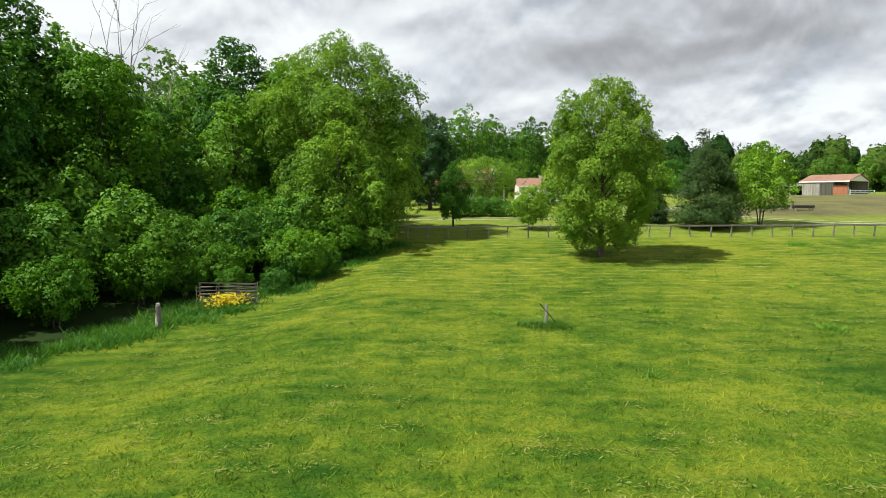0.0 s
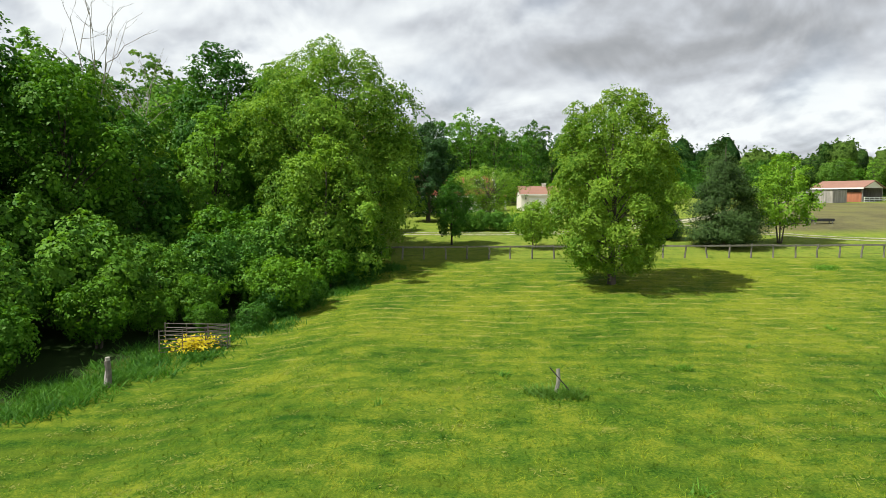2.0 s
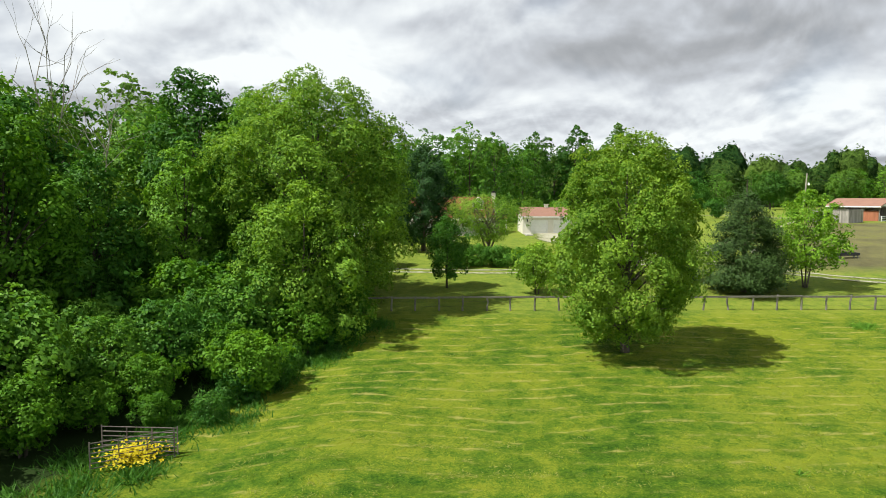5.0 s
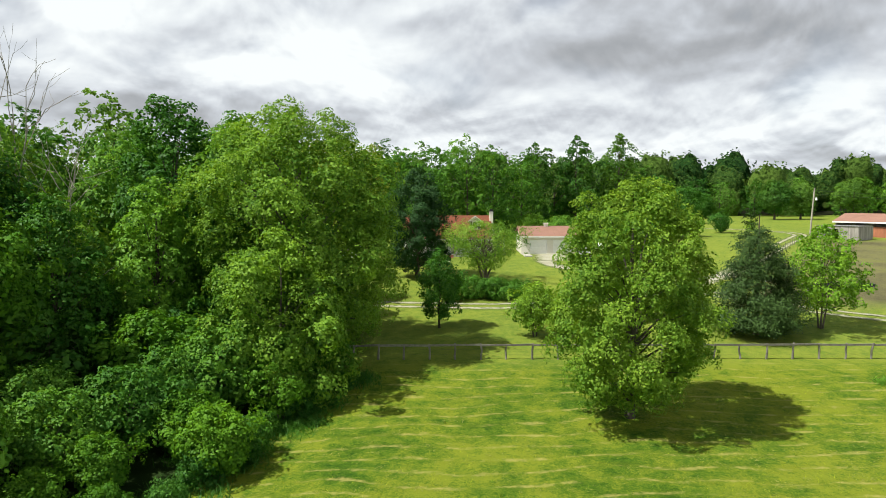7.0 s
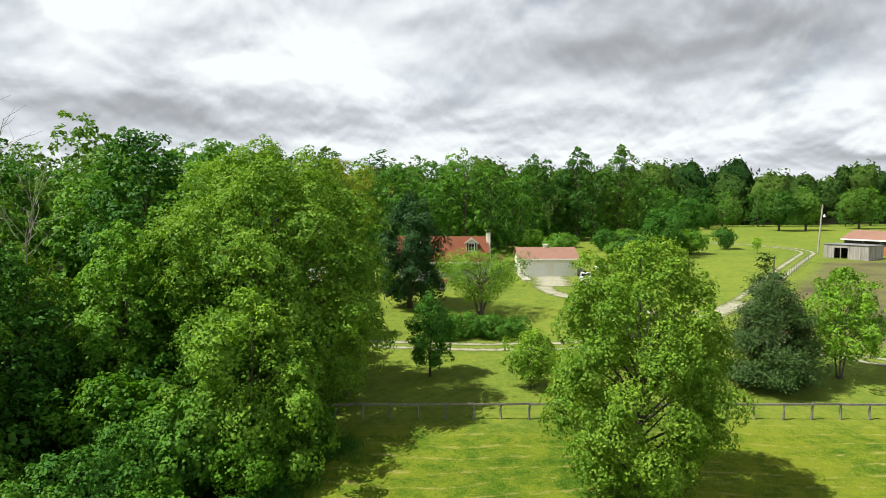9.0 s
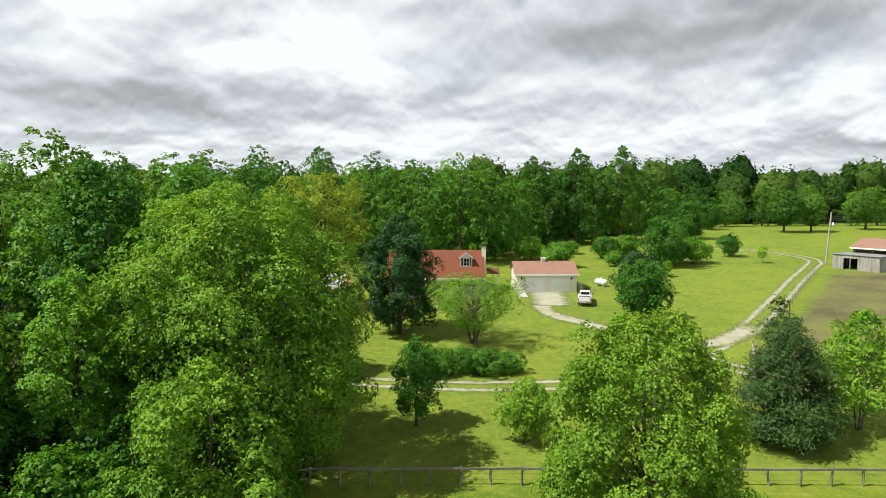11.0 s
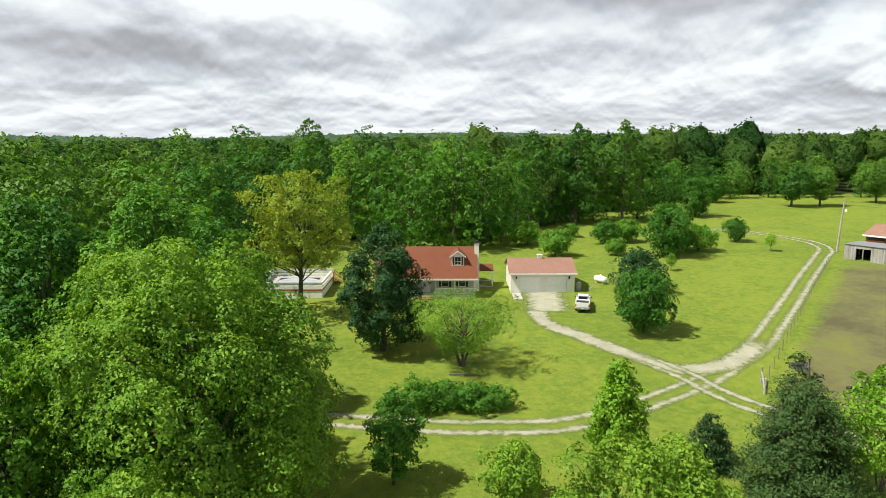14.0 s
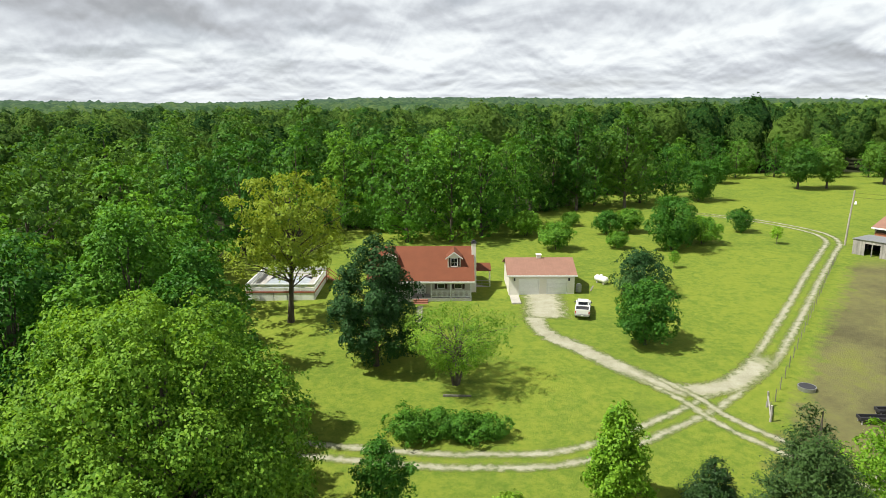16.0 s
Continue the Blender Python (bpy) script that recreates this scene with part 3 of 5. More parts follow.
rgar2 = put(make_tree("yard_tree", 31, 5.6, 3.6, 0.4, "round", 6500, 0.28, L_DARK, "grey-green bushy tree behind the propane tank", lobes=46, lobe=0.34, trunk=0.12, limbs=12), 31.0, 119.0)
copy_to(rgar2, 29.6, 116.6, 0.62, 100)
yel = put(make_tree("yellow_tree", 37, 18.2, 6.0, 6.3, "oval", 13500, 0.32, L_YELLOW, "tall yellow-green tree with a bare leaning trunk", lobes=150, lobe=0.18, trunk=0.36, limbs=26, lean=0.06, ragged=0.3), -13.6, 110.4)


def make_cedar(seed, height, radius, count, label):
    """A cedar: sprays of fine dark foliage on boughs that rise a little, a ragged cone with two tips."""
    rng = np.random.default_rng(seed)
    boughs = 260
    h = 1 - np.sqrt(rng.uniform(0.0, 1, boughs))
    h = np.clip(h, 0.0, 0.985)
    a = rng.uniform(0, math.tau, boughs)
    rr = radius * (1 - h) ** 0.62 * np.clip(0.72 + h * 3, 0, 1) * rng.uniform(0.72, 1.12, boughs)
    k = rng.integers(0, boughs, count)
    f = rng.uniform(0.35, 1.0, count) ** 0.6
    spread = 0.07 * radius + 0.10 * rr[k] * (1.15 - f)
    tw = 0.5 * (h[k] > 0.62) * np.where(k % 2 == 0, 1, -1) * (height * 0.055)
    pos = np.stack([np.cos(a[k]) * rr[k] * f + tw, np.sin(a[k]) * rr[k] * f, 0.2 + h[k] * height * 0.97 + f * rr[k] * 0.16 - 0.10 * f * f * rr[k]], 1)
    pos += rng.normal(size=(count, 3)) * spread[:, None] * np.array([1, 1, 0.6])
    pos[:, 2] = np.maximum(pos[:, 2], 0.1)
    out = np.stack([np.cos(a[k]) * 0.5, np.sin(a[k]) * 0.5, np.full(count, 0.8)], 1)
    root = new("cedar_tree")
    crown = new("crown", quad_mesh("crown", leaves(rng, pos, out, 0.25, 0.36, 0.55, 0.3), L_CEDAR))
    crown.parent = root
    part("trunk", tube(bmesh.new(), [(0, 0, -0.3), (0, 0, height * 0.5), (0, 0, height * 0.95)], [0.3, 0.18, 0.03], 8), BARK, root)
    return tagged(root, label, "tree")


cedar = put(make_cedar(41, 10.6, 4.0, 36000, "dense dark grey-green cedar beside the board fence"), 27.6, 69.9)
cedar2 = put(make_cedar(43, 3.9, 2.1, 7000, "small dark cedar beside the larger one"), 23.6, 74.6)

# fruit trees and yard trees beyond the garage: x, y, height over 4.6, turn
orch = put(make_tree("fruit_tree", 47, 4.6, 3.0, 0.7, "round", 4200, 0.34, L_MID, "low round green fruit tree on the lawn", lobes=80, lobe=0.23, trunk=0.13, limbs=12, stems=2), 19.7, 154.5, group="fruit trees")
for x, y, s, r in [(23.7, 143.6, 1.0, 40), (29.5, 162.9, 0.6, 80), (34.8, 154.7, 0.92, 130), (39.0, 156.0, 0.95, 10), (45.5, 147.0, 1.0, 70), (49.0, 145.8, 1.0, 200)]:
    copy_to(orch, x, y, s, r, "fruit trees")
young = put(make_tree("yard_tree", 53, 4.4, 2.2, 0.5, "round", 3200, 0.3, L_DEEP, "small deep green tree on the far lawn", lobes=30, lobe=0.36, trunk=0.1, limbs=8), 59.1, 154.4)
fresh = put(make_tree("yard_tree", 59, 9.0, 4.2, 0.8, "round", 7500, 0.38, L_MID, "broad green tree at the end of the orchard", lobes=50, lobe=0.32, trunk=0.2, limbs=12), 42.3, 141.8)
copy_to(fresh, 64.1, 189.3, 1.05, 60)
copy_to(fresh, 80.0, 219.0, 0.85, 160)
copy_to(orch, 34.0, 143.6, 0.62, 20, "fruit trees")
twig = put(make_tree("sapling", 61, 3.2, 1.3, 1.2, "egg", 500, 0.26, L_FRESH, "thin sapling on the far lawn", lobes=16, lobe=0.35, trunk=0.06, limbs=10, inner=0.4), 61.0, 144.4)
copy_to(twig, 39.2, 130.7, 0.85, 120)
pair = put(make_tree("field_tree", 67, 11.2, 5.2, 2.0, "dome", 8000, 0.42, L_WOODS, "broad pale green tree at the edge of the far field", lobes=60, lobe=0.28, trunk=0.3, limbs=16), 95.6, 206.1, group="field trees")
copy_to(pair, 103.4, 206.7, 0.93, 150, "field trees")
copy_to(pair, 122.5, 213.5, 1.05, 250, "field trees")

# the wood at the meadow's edge
W = "green tree in the wood beside the meadow"
wa = make_tree("woodland_tree", 71, 20.0, 5.2, 2.0, "dome", 15000, 0.35, L_DEEP, W, lobes=60, lobe=0.29, trunk=0.3, limbs=24, form=0.55, spray=1.6)
wb = make_tree("woodland_tree", 73, 18.0, 4.8, 1.5, "egg", 14000, 0.35, L_MID, W, lobes=64, lobe=0.29, trunk=0.28, limbs=24, form=0.55, spray=1.6)
wc = make_tree("woodland_tree", 79, 16.0, 5.4, 1.0, "dome", 15000, 0.35, L_DEEP, W, lobes=56, lobe=0.30, trunk=0.3, limbs=22, form=0.55, spray=1.6)
we = make_tree("woodland_tree", 94, 16.8, 5.4, 2.0, "dome", 18000, 0.33, L_SHRUB, "bright green tree with layered boughs in the wood", lobes=60, lobe=0.26, trunk=0.3, limbs=24, form=0.35)
wd = make_tree("woodland_tree", 91, 18.5, 5.6, 1.0, "oval", 7500, 0.48, L_MID, W, lobes=46, lobe=0.33, trunk=0.3, limbs=16, form=0.55, spray=1.6)
put(wd, -40.0, 56, 1.15, 0, "wood edge")
put(wa, -22.2, 73.4, 1.03, 0, "wood edge")
put(wb, -17.2, 71.8, 1.0, 30, "wood edge")
put(we, -26.8, 52.3, 1.0, 0, "wood edge")
put(wc, -32.5, 62.0, 1.1, 0, "wood edge")
# wc at (-30.0, 33.5) stands out of view, added to shade the shrubs
for ob, x, y, s, r in [(wa, -34.0, 51.0, 1.15, 200), (wa, -36.5, 42.0, 1.1, 90), (wb, -25.0, 59.5, 0.78, 10), (wa, -30.5, 42.3, 0.95, 140), (wc, -30.0, 33.5, 1.0, 40),
                       (wa, -19.8, 84.5, 0.99, 50), (wd, -28.0, 79, 1.0, 200), (wb, -20.5, 65.5, 0.8, 77), (wd, -38, 68, 1.15, 90), (wd, -31, 86, 1.0, 300), (wd, -22, 90, 0.92, 150),
                       (wd, -40, 80, 1.1, 210), (wd, -48, 62, 1.0, 20), (wd, -26.5, 101, 0.95, 220), (wb, -13.0, 75.5, 0.82, 110), (wb, -14.0, 82.5, 0.95, 20), (wd, -19.5, 95.0, 0.85, 240)]:
    copy_to(ob, x, y, s, r, "wood edge")


def bare_tree():
    """A half-dead tree: pale trunk, forking bare twigs on top, a thin crown below."""
    rng = np.random.default_rng(33)
    root = make_tree("dying_tree", 77, 15.0, 3.6, 5.0, "egg", 4200, 0.3, L_OAK, "half-dead tree with pale bare branches above thin leaves", lobes=40, lobe=0.3, trunk=0.2, limbs=18, bark=BARK_PALE, inner=0.4, ragged=0.4)
    bm = bmesh.new()

    def grow(p, d, length, r, depth):
        q = p + d * length * 0.5 + Vector(rng.normal(0, 0.05, 3)) * length
        e = q + (d + Vector((0, 0, 0.15))).normalized() * length * 0.5
        tube(bm, [p, q, e], [r, r * 0.8, r * 0.6], 5)
        if depth == 0:
            return
        for k in range(3 if depth > 2 else 2):
            nd_ = (d + Vector(rng.normal(0, 0.42, 3))).normalized()
            if nd_.z < 0.1:
                nd_.z = 0.25
            grow(p.lerp(e, rng.uniform(0.45, 1.0)) if k else e, nd_.normalized(), length * rng.uniform(0.55, 0.8), r * 0.58, depth - 1)
    for dx, dy in ((0.0, 0.0), (0.25, 0.1), (-0.28, 0.05)):
        grow(Vector((0, 0, 11.0)), Vector((dx, dy, 1)).normalized(), 4.6, 0.07, 3)
    part("bare_bough", bm, BARK_PALE, root, "pale bare twigs")
    return root


dying = put(bare_tree(), -31.0, 65.5, 1.0, sz=1.2)
copy_to(dying, -26.0, 63.5, 0.86, 140)

SH = "leafy bright green shrub at the edge of the wood"
sa = make_tree("shrub", 83, 5.0, 3.0, 0.5, "dome", 7600, 0.23, L_MID, SH, "shrub", lobes=46, lobe=0.30, trunk=0.08, stems=4, limbs=14)
sb = make_tree("shrub", 89, 4.4, 2.8, 0.6, "dome", 6400, 0.23, L_SHRUB, SH, "shrub", lobes=40, lobe=0.31, trunk=0.08, stems=4, limbs=14)
sc = make_tree("shrub", 93, 4.8, 3.1, 0.1, "oval", 2600, 0.34, L_DEEP, SH, "shrub", lobes=90, lobe=0.22, trunk=0.08, stems=3, limbs=8)
put(sc, -24.5, 56.0, 1.5, 0, "shrubs")
put(sa, -21.3, 43.4, 1.35, 0, "shrubs")
put(sb, -17.6, 58.3, 1.35, 40, "shrubs")
for ob, x, y, s, r in [(sa, -25.2, 43.2, 1.6, 90), (sb, -18.3, 40.2, 0.85, 150), (sa, -22.6, 36.6, 1.2, 220), (sb, -19.6, 33.5, 0.8, 260), (sa, -25.0, 31.0, 1.15, 310), (sb, -20.8, 28.0, 0.85, 20),
                       (sa, -12.2, 55.6, 1.15, 190), (sa, -14.9, 54.6, 0.95, 60), (sb, -10.1, 47.8, 0.86, 10), (sb, -8.4, 54.6, 0.9, 130), (sb, -6.4, 59.8, 0.75, 280), (sa, -15.8, 50.6, 1.0, 75), (sb, -12.6, 50.4, 0.85, 330),
                       (sb, -15.2, 46.2, 0.7, 15), (sa, -18.2, 47.6, 0.95, 100), (sb, -13.7, 43.6, 0.42, 200), (sb, -16.8, 43.2, 0.6, 290), (sa, -21.0, 50.5, 1.0, 240), (sa, -28.0, 25.0, 1.1, 40), (sb, -24.0, 22.0, 1.0, 140),
                       (sc, -16.5, 63.5, 1.1, 250), (sc, -25.0, 67.0, 1.4, 30), (sc, -33.0, 47.0, 1.6, 120), (sc, -19.0, 73.5, 1.3, 210), (sc, -12.5, 78.0, 1.2, 300),
                       (sc, -33.0, 57.0, 1.5, 60), (sc, -35.0, 73.0, 1.7, 180), (sc, -25.5, 84.0, 1.5, 270), (sc, -30.0, 37.0, 1.4, 330), (sc, -22.5, 97.5, 1.4, 15), (sc, -28.0, 93.0, 1.5, 100), (sc, -37.5, 62.0, 1.7, 195)]:
    copy_to(ob, x, y, s, r, "shrubs")

for k, y in enumerate(np.arange(44.5, 60, 2.6)):
    x = float(np.interp(y, [20, 28, 33, 40, 48, 56, 62], [-21.5, -17.6, -15.4, -13.4, -9.6, -7.0, -5.6])) - 0.7 * (k % 2)
    copy_to(sc, x, float(y), 0.34 + 0.07 * (k % 3), 67.0 * k, "shrubs")

for k in range(15):
    x = -20 + 6.6 * k
    copy_to(sc, x, 163.5 + max(0.0, x - 12) * 1.1 + 2.0 * math.sin(k * 2.1), 0.9 + 0.25 * (k % 3), 53.0 * k, "shrubs")

# clipped row of bushes in the front yard
hb = put(make_tree("hedge_bush", 97, 2.4, 1.9, 0.05, "round", 4200, 0.2, L_DEEP, "rounded deep green bush in the yard's hedge", "shrub", lobes=36, lobe=0.34, trunk=0.05, stems=4, limbs=6), 2.2, 83.6, group="hedge")
for x, y, s, r in [(4.6, 83.9, 0.98, 70), (6.9, 83.6, 0.9, 140), (9.0, 83.7, 0.8, 230)]:
    copy_to(hb, x, y, s, r, "hedge")

# back woods: a front row told apart, and the rest as one stuff
BW = "tall green tree in the woods behind the house"
ba = make_tree("forest_tree", 101, 21.0, 6.8, 0.8, "egg", 4400, 0.54, L_MID, BW, lobes=48, lobe=0.32, trunk=0.3, limbs=14, ragged=0.28, form=0.55, spray=1.3)
bb = make_tree("forest_tree", 103, 19.0, 7.2, 0.6, "oval", 4600, 0.54, L_DEEP, BW, lobes=34, lobe=0.36, trunk=0.3, limbs=14, ragged=0.28, form=0.55, spray=1.3)
bc = make_tree("forest_tree", 107, 23.0, 5.0, 3.0, "egg", 4600, 0.60, L_WOODS, BW, lobes=44, lobe=0.34, trunk=0.3, limbs=16, ragged=0.3, form=0.55, spray=1.3)
bd = make_tree("forest_tree", 109, 19.5, 6.6, 1.0, "oval", 4400, 0.52, L_WOODS, BW, lobes=34, lobe=0.36, trunk=0.3, limbs=8, form=0.55, spray=1.3)
FOREST = [(44.8, 181.8, bc, 1.04), (33.8, 180, bc, 1.02), (23.4, 178.5, bc, 0.95), (6.0, 151, ba, 1.0), (-2.0, 151.5, bb, 1.02), (11.5, 155, bb, 0.98), (3.0, 160, bb, 1.0), (18.5, 163, ba, 0.85), (17.5, 172, ba, 0.84),
          (-10, 170, bb, 1.0), (29, 184, bb, 0.9), (39, 186, ba, 0.85), (50, 188, bb, 0.85), (-30.4, 202, bc, 1.14), (57, 192, bb, 0.68), (63, 204, ba, 0.62), (70, 222, bb, 0.60)]
rng = np.random.default_rng(7)
edge = [(-30, 112), (-31, 128), (-28, 143), (-22, 156), (-16, 168)]
for x, y in edge:
    FOREST.append((x + rng.normal(0, 1.0), y, (ba, bb)[int(rng.integers(2))], rng.uniform(0.92, 1.08)))
for x in np.arange(76, 175, 8.5):
    FOREST.append((x + rng.normal(0, 1.5), 232 + rng.normal(0, 2.0), (ba, bb)[int(rng.integers(2))], rng.uniform(0.52, 0.68)))
for x, y in [(-40, 96), (-45, 110), (-38, 122), (-50, 126), (-40, 140), (-54, 142), (-34, 156), (-46, 160), (-26, 174), (-38, 178), (-54, 176), (-16, 184), (-4, 178), (8, 182), (-62, 108), (-64, 126), (-68, 150), (-58, 90), (-70, 78), (-60, 66), (-52, 76), (-76, 98), (-74, 114), (-80, 136), (-84, 156), (-72, 168), (-90, 118), (-88, 84), (-94, 172), (-58, 190), (-72, 186), (-100, 146), (-104, 104), (-110, 166), (-116, 128)]:
    FOREST.append((x + rng.normal(0, 1.2), y + rng.normal(0, 1.2), bd, rng.uniform(0.95, 1.17)))
used = set()
for x, y, ob, s in FOREST:
    if ob in used:
        copy_to(ob, x, y, s, float(rng.uniform(0, 360)), "woods behind the house")
    else:
        put(ob, x, y, s, 0, "woods behind the house")
        used.add(ob)


def far_woods():
    """All the woods further off: crowns of leaf clumps, then a rolling canopy to the horizon."""
    rng = np.random.default_rng(12)
    pts = []
    y = 170.0
    while y < 800:
        step = 11.5 + (y - 170) * 0.010
        half = 45 + y * 0.72
        for x in np.arange(-half, half, step):
            xx, yy = x + rng.normal(0, 1.8), y + rng.normal(0, 1.8)
            line = np.interp(xx, [-400, -100, -40, -10, 20, 50, 66, 76, 400], [196, 196, 194, 194, 196, 204, 228, 241, 241])
            if yy > line:
                pts.append((xx, yy))
        y += step * 0.92
    pts = np.array(pts)
    n = len(pts)
    R = np.clip(rng.lognormal(1.72, 0.24, n), 3.6, 7.6)
    H = 8.5 + R * 1.35 + rng.normal(0, 2.2, n)
    d = np.hypot(pts[:, 0], pts[:, 1])
    cz = land(pts[:, 0], pts[:, 1]) + H - R * 1.3
    tint = rng.uniform(0, 1, n)
    ph = rng.uniform(0, 6.28, (n, 6))

    def surface(dirs, who):
        """Points on the crowns' lumpy surfaces."""
        p = ph[who]
        x, y, z = dirs[:, 0], dirs[:, 1], dirs[:, 2]
        lump = 1 + 0.16 * np.sin(x * 5 + p[:, 0]) * np.sin(y * 5 + p[:, 1]) + 0.10 * np.sin(z * 8 + x * 6 + p[:, 2]) + 0.07 * np.sin(y * 11 + p[:, 3]) * np.sin(x * 10 + z * 7 + p[:, 4])
        r = R[who] * lump
        return np.stack([pts[who, 0] + x * r, pts[who, 1] + y * r, cz[who] + z * r * 1.3], 1)
    co, faces, tints, base = [], [], [], 0
    for sel, nu, nv in ((np.where(d < 330)[0], 12, 7), (np.where(d >= 330)[0], 9, 5)):
        th = np.linspace(0.12, 2.35, nv + 1)
        fi = np.arange(nu) * math.tau / nu
        g = np.stack([np.outer(np.sin(th), np.cos(fi)), np.outer(np.sin(th), np.sin(fi)), np.outer(np.cos(th), np.ones(nu))], -1).reshape(-1, 3)
        who = np.repeat(sel, len(g))
        dirs = np.tile(g, (len(sel), 1)) + rng.normal(0, 0.05, (len(who), 3))
        co.append(surface(dirs * 0.86, who))
        tints.append(tint[who])
        a, b = np.meshgrid(np.arange(nv), np.arange(nu), indexing="ij")
        q = np.stack([a * nu + b, a * nu + (b + 1) % nu, (a + 1) * nu + (b + 1) % nu, (a + 1) * nu + b], -1).reshape(-1, 4)[:, ::-1]
        faces.append((base + np.arange(len(sel))[:, None, None] * len(g) + q[None]).reshape(-1, 4))
        base += len(who)
    cnt = np.clip(430 * (200 / np.maximum(d, 200)) ** 2.0 * (R / 5.6) ** 1.6, 24, 600).astype(int)
    idx = np.repeat(np.arange(n), cnt)
    m = len(idx)
    dirs = unit(rng, m)
    dirs[:, 2] = np.where(rng.uniform(size=m) < 0.8, np.abs(dirs[:, 2]), -0.6 * np.abs(dirs[:, 2]))
    pos = surface(dirs * rng.uniform(0.84, 1.06, m)[:, None], idx)
    lf = leaves(rng, pos, dirs, 1.0, 0.75, 0.42)
    c = pos[:, None, :]
    lf = c + (lf - c) * (0.55 + d[idx] * 0.0026)[:, None, None]
    co.append(lf.reshape(-1, 3))
    tints.append(np.repeat(tint[idx], 4))
    faces.append(base + np.arange(m * 4).reshape(-1, 4))
    co, faces, tints = np.concatenate(co), np.concatenate(faces), np.concatenate(tints)
    me = bpy.data.meshes.new("woods")
    me.vertices.add(len(co))
    me.vertices.foreach_set("co", co.astype(np.float32).ravel())
    me.loops.add(faces.size)
    me.loops.foreach_set("vertex_index", faces.astype(np.int32).ravel())
    me.polygons.add(len(faces))
    me.polygons.foreach_set("loop_start", np.arange(0, faces.size, 4, dtype=np.int32))
    me.update(calc_edges=True)
    me.polygons.foreach_set("use_smooth", np.ones(len(faces), bool))
    me.materials.append(L_FAR)
    hue = me.attributes.new("crown_tint", "FLOAT", "POINT")
    hue.data.foreach_set("value", tints.astype(np.float32))
    ob = new("woods", me)
    return tagged(ob, "dense green woods stretching away behind the farm", "woods", kind="stuff")


far_woods()


def canopy():
    """The rolling tops of the furthest woods, out to the horizon."""
    rad = 740 * (3600 / 740) ** np.linspace(0, 1, 170)
    ang = np.linspace(radians(-58), radians(58), 330)
    A, Rr = np.meshgrid(ang, rad)
    X, Y = Rr * np.sin(A), Rr * np.cos(A)
    rng = np.random.default_rng(5)
    bump = np.zeros_like(X)
    for wl, amp in ((15, 3.4), (26, 3.2), (45, 2.6), (95, 2.6)):
        for _ in range(4):
            t, ph = rng.uniform(0, math.pi), rng.uniform(0, 6.28)
            bump += amp * 0.5 * np.sin((X * math.cos(t) + Y * math.sin(t)) * math.tau / wl + ph + 1.5 * np.sin((Y * math.cos(t) - X * math.sin(t)) * math.tau / (wl * 2.3)))
    hill = 12 * smooth(900, 2600, Rr) * (0.5 + 0.5 * np.sin(A * 7 + 1.2)) + 10 * smooth(1500, 3200, Rr) * (0.5 + 0.5 * np.sin(A * 13 + Rr * 0.001)) + 6 * smooth(600, 2000, Rr)
    Z = 15.5 + bump + hill - 6 * (1 - smooth(740, 840, Rr)) + rng.normal(0, 0.6, X.shape)
    nx, ny = len(ang), len(rad)
    i = (np.arange(ny - 1)[:, None] * nx + np.arange(nx - 1)[None, :]).ravel()
    f = np.stack([i, i + 1, i + 1 + nx, i + nx], -1)
    me = bpy.data.meshes.new("canopy")
    me.vertices.add(X.size)
    me.vertices.foreach_set("co", np.stack([X, Y, Z], -1).astype(np.float32).ravel())
    me.loops.add(f.size)
    me.loops.foreach_set("vertex_index", f.astype(np.int32).ravel())
    me.polygons.add(len(f))
    me.polygons.foreach_set("loop_start", np.arange(0, f.size, 4, dtype=np.int32))
    me.update(calc_edges=True)

    def build(nt, out):
        p = where(nt)
        f1 = mth(nt, "ADD", mth(nt, "MULTIPLY", tex(nt, p, 0.09, 4, 0.65), 0.7), mth(nt, "MULTIPLY", tex(nt, p, 0.012, 3, 0.6), 0.5))
        col = ramp(nt, f1, [(0.44, (0.016, 0.048, 0.018)), (0.58, (0.045, 0.092, 0.030)), (0.72, (0.095, 0.145, 0.042))])
        # haze painted into the colour: far woods turn pale blue-green away from the farm
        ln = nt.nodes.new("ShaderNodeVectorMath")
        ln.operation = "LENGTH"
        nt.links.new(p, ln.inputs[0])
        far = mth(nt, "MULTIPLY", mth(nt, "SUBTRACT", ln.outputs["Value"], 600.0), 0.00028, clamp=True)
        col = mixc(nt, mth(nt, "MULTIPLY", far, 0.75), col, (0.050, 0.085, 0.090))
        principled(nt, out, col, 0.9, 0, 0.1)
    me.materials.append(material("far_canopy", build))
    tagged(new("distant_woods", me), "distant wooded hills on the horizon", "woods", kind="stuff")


canopy()

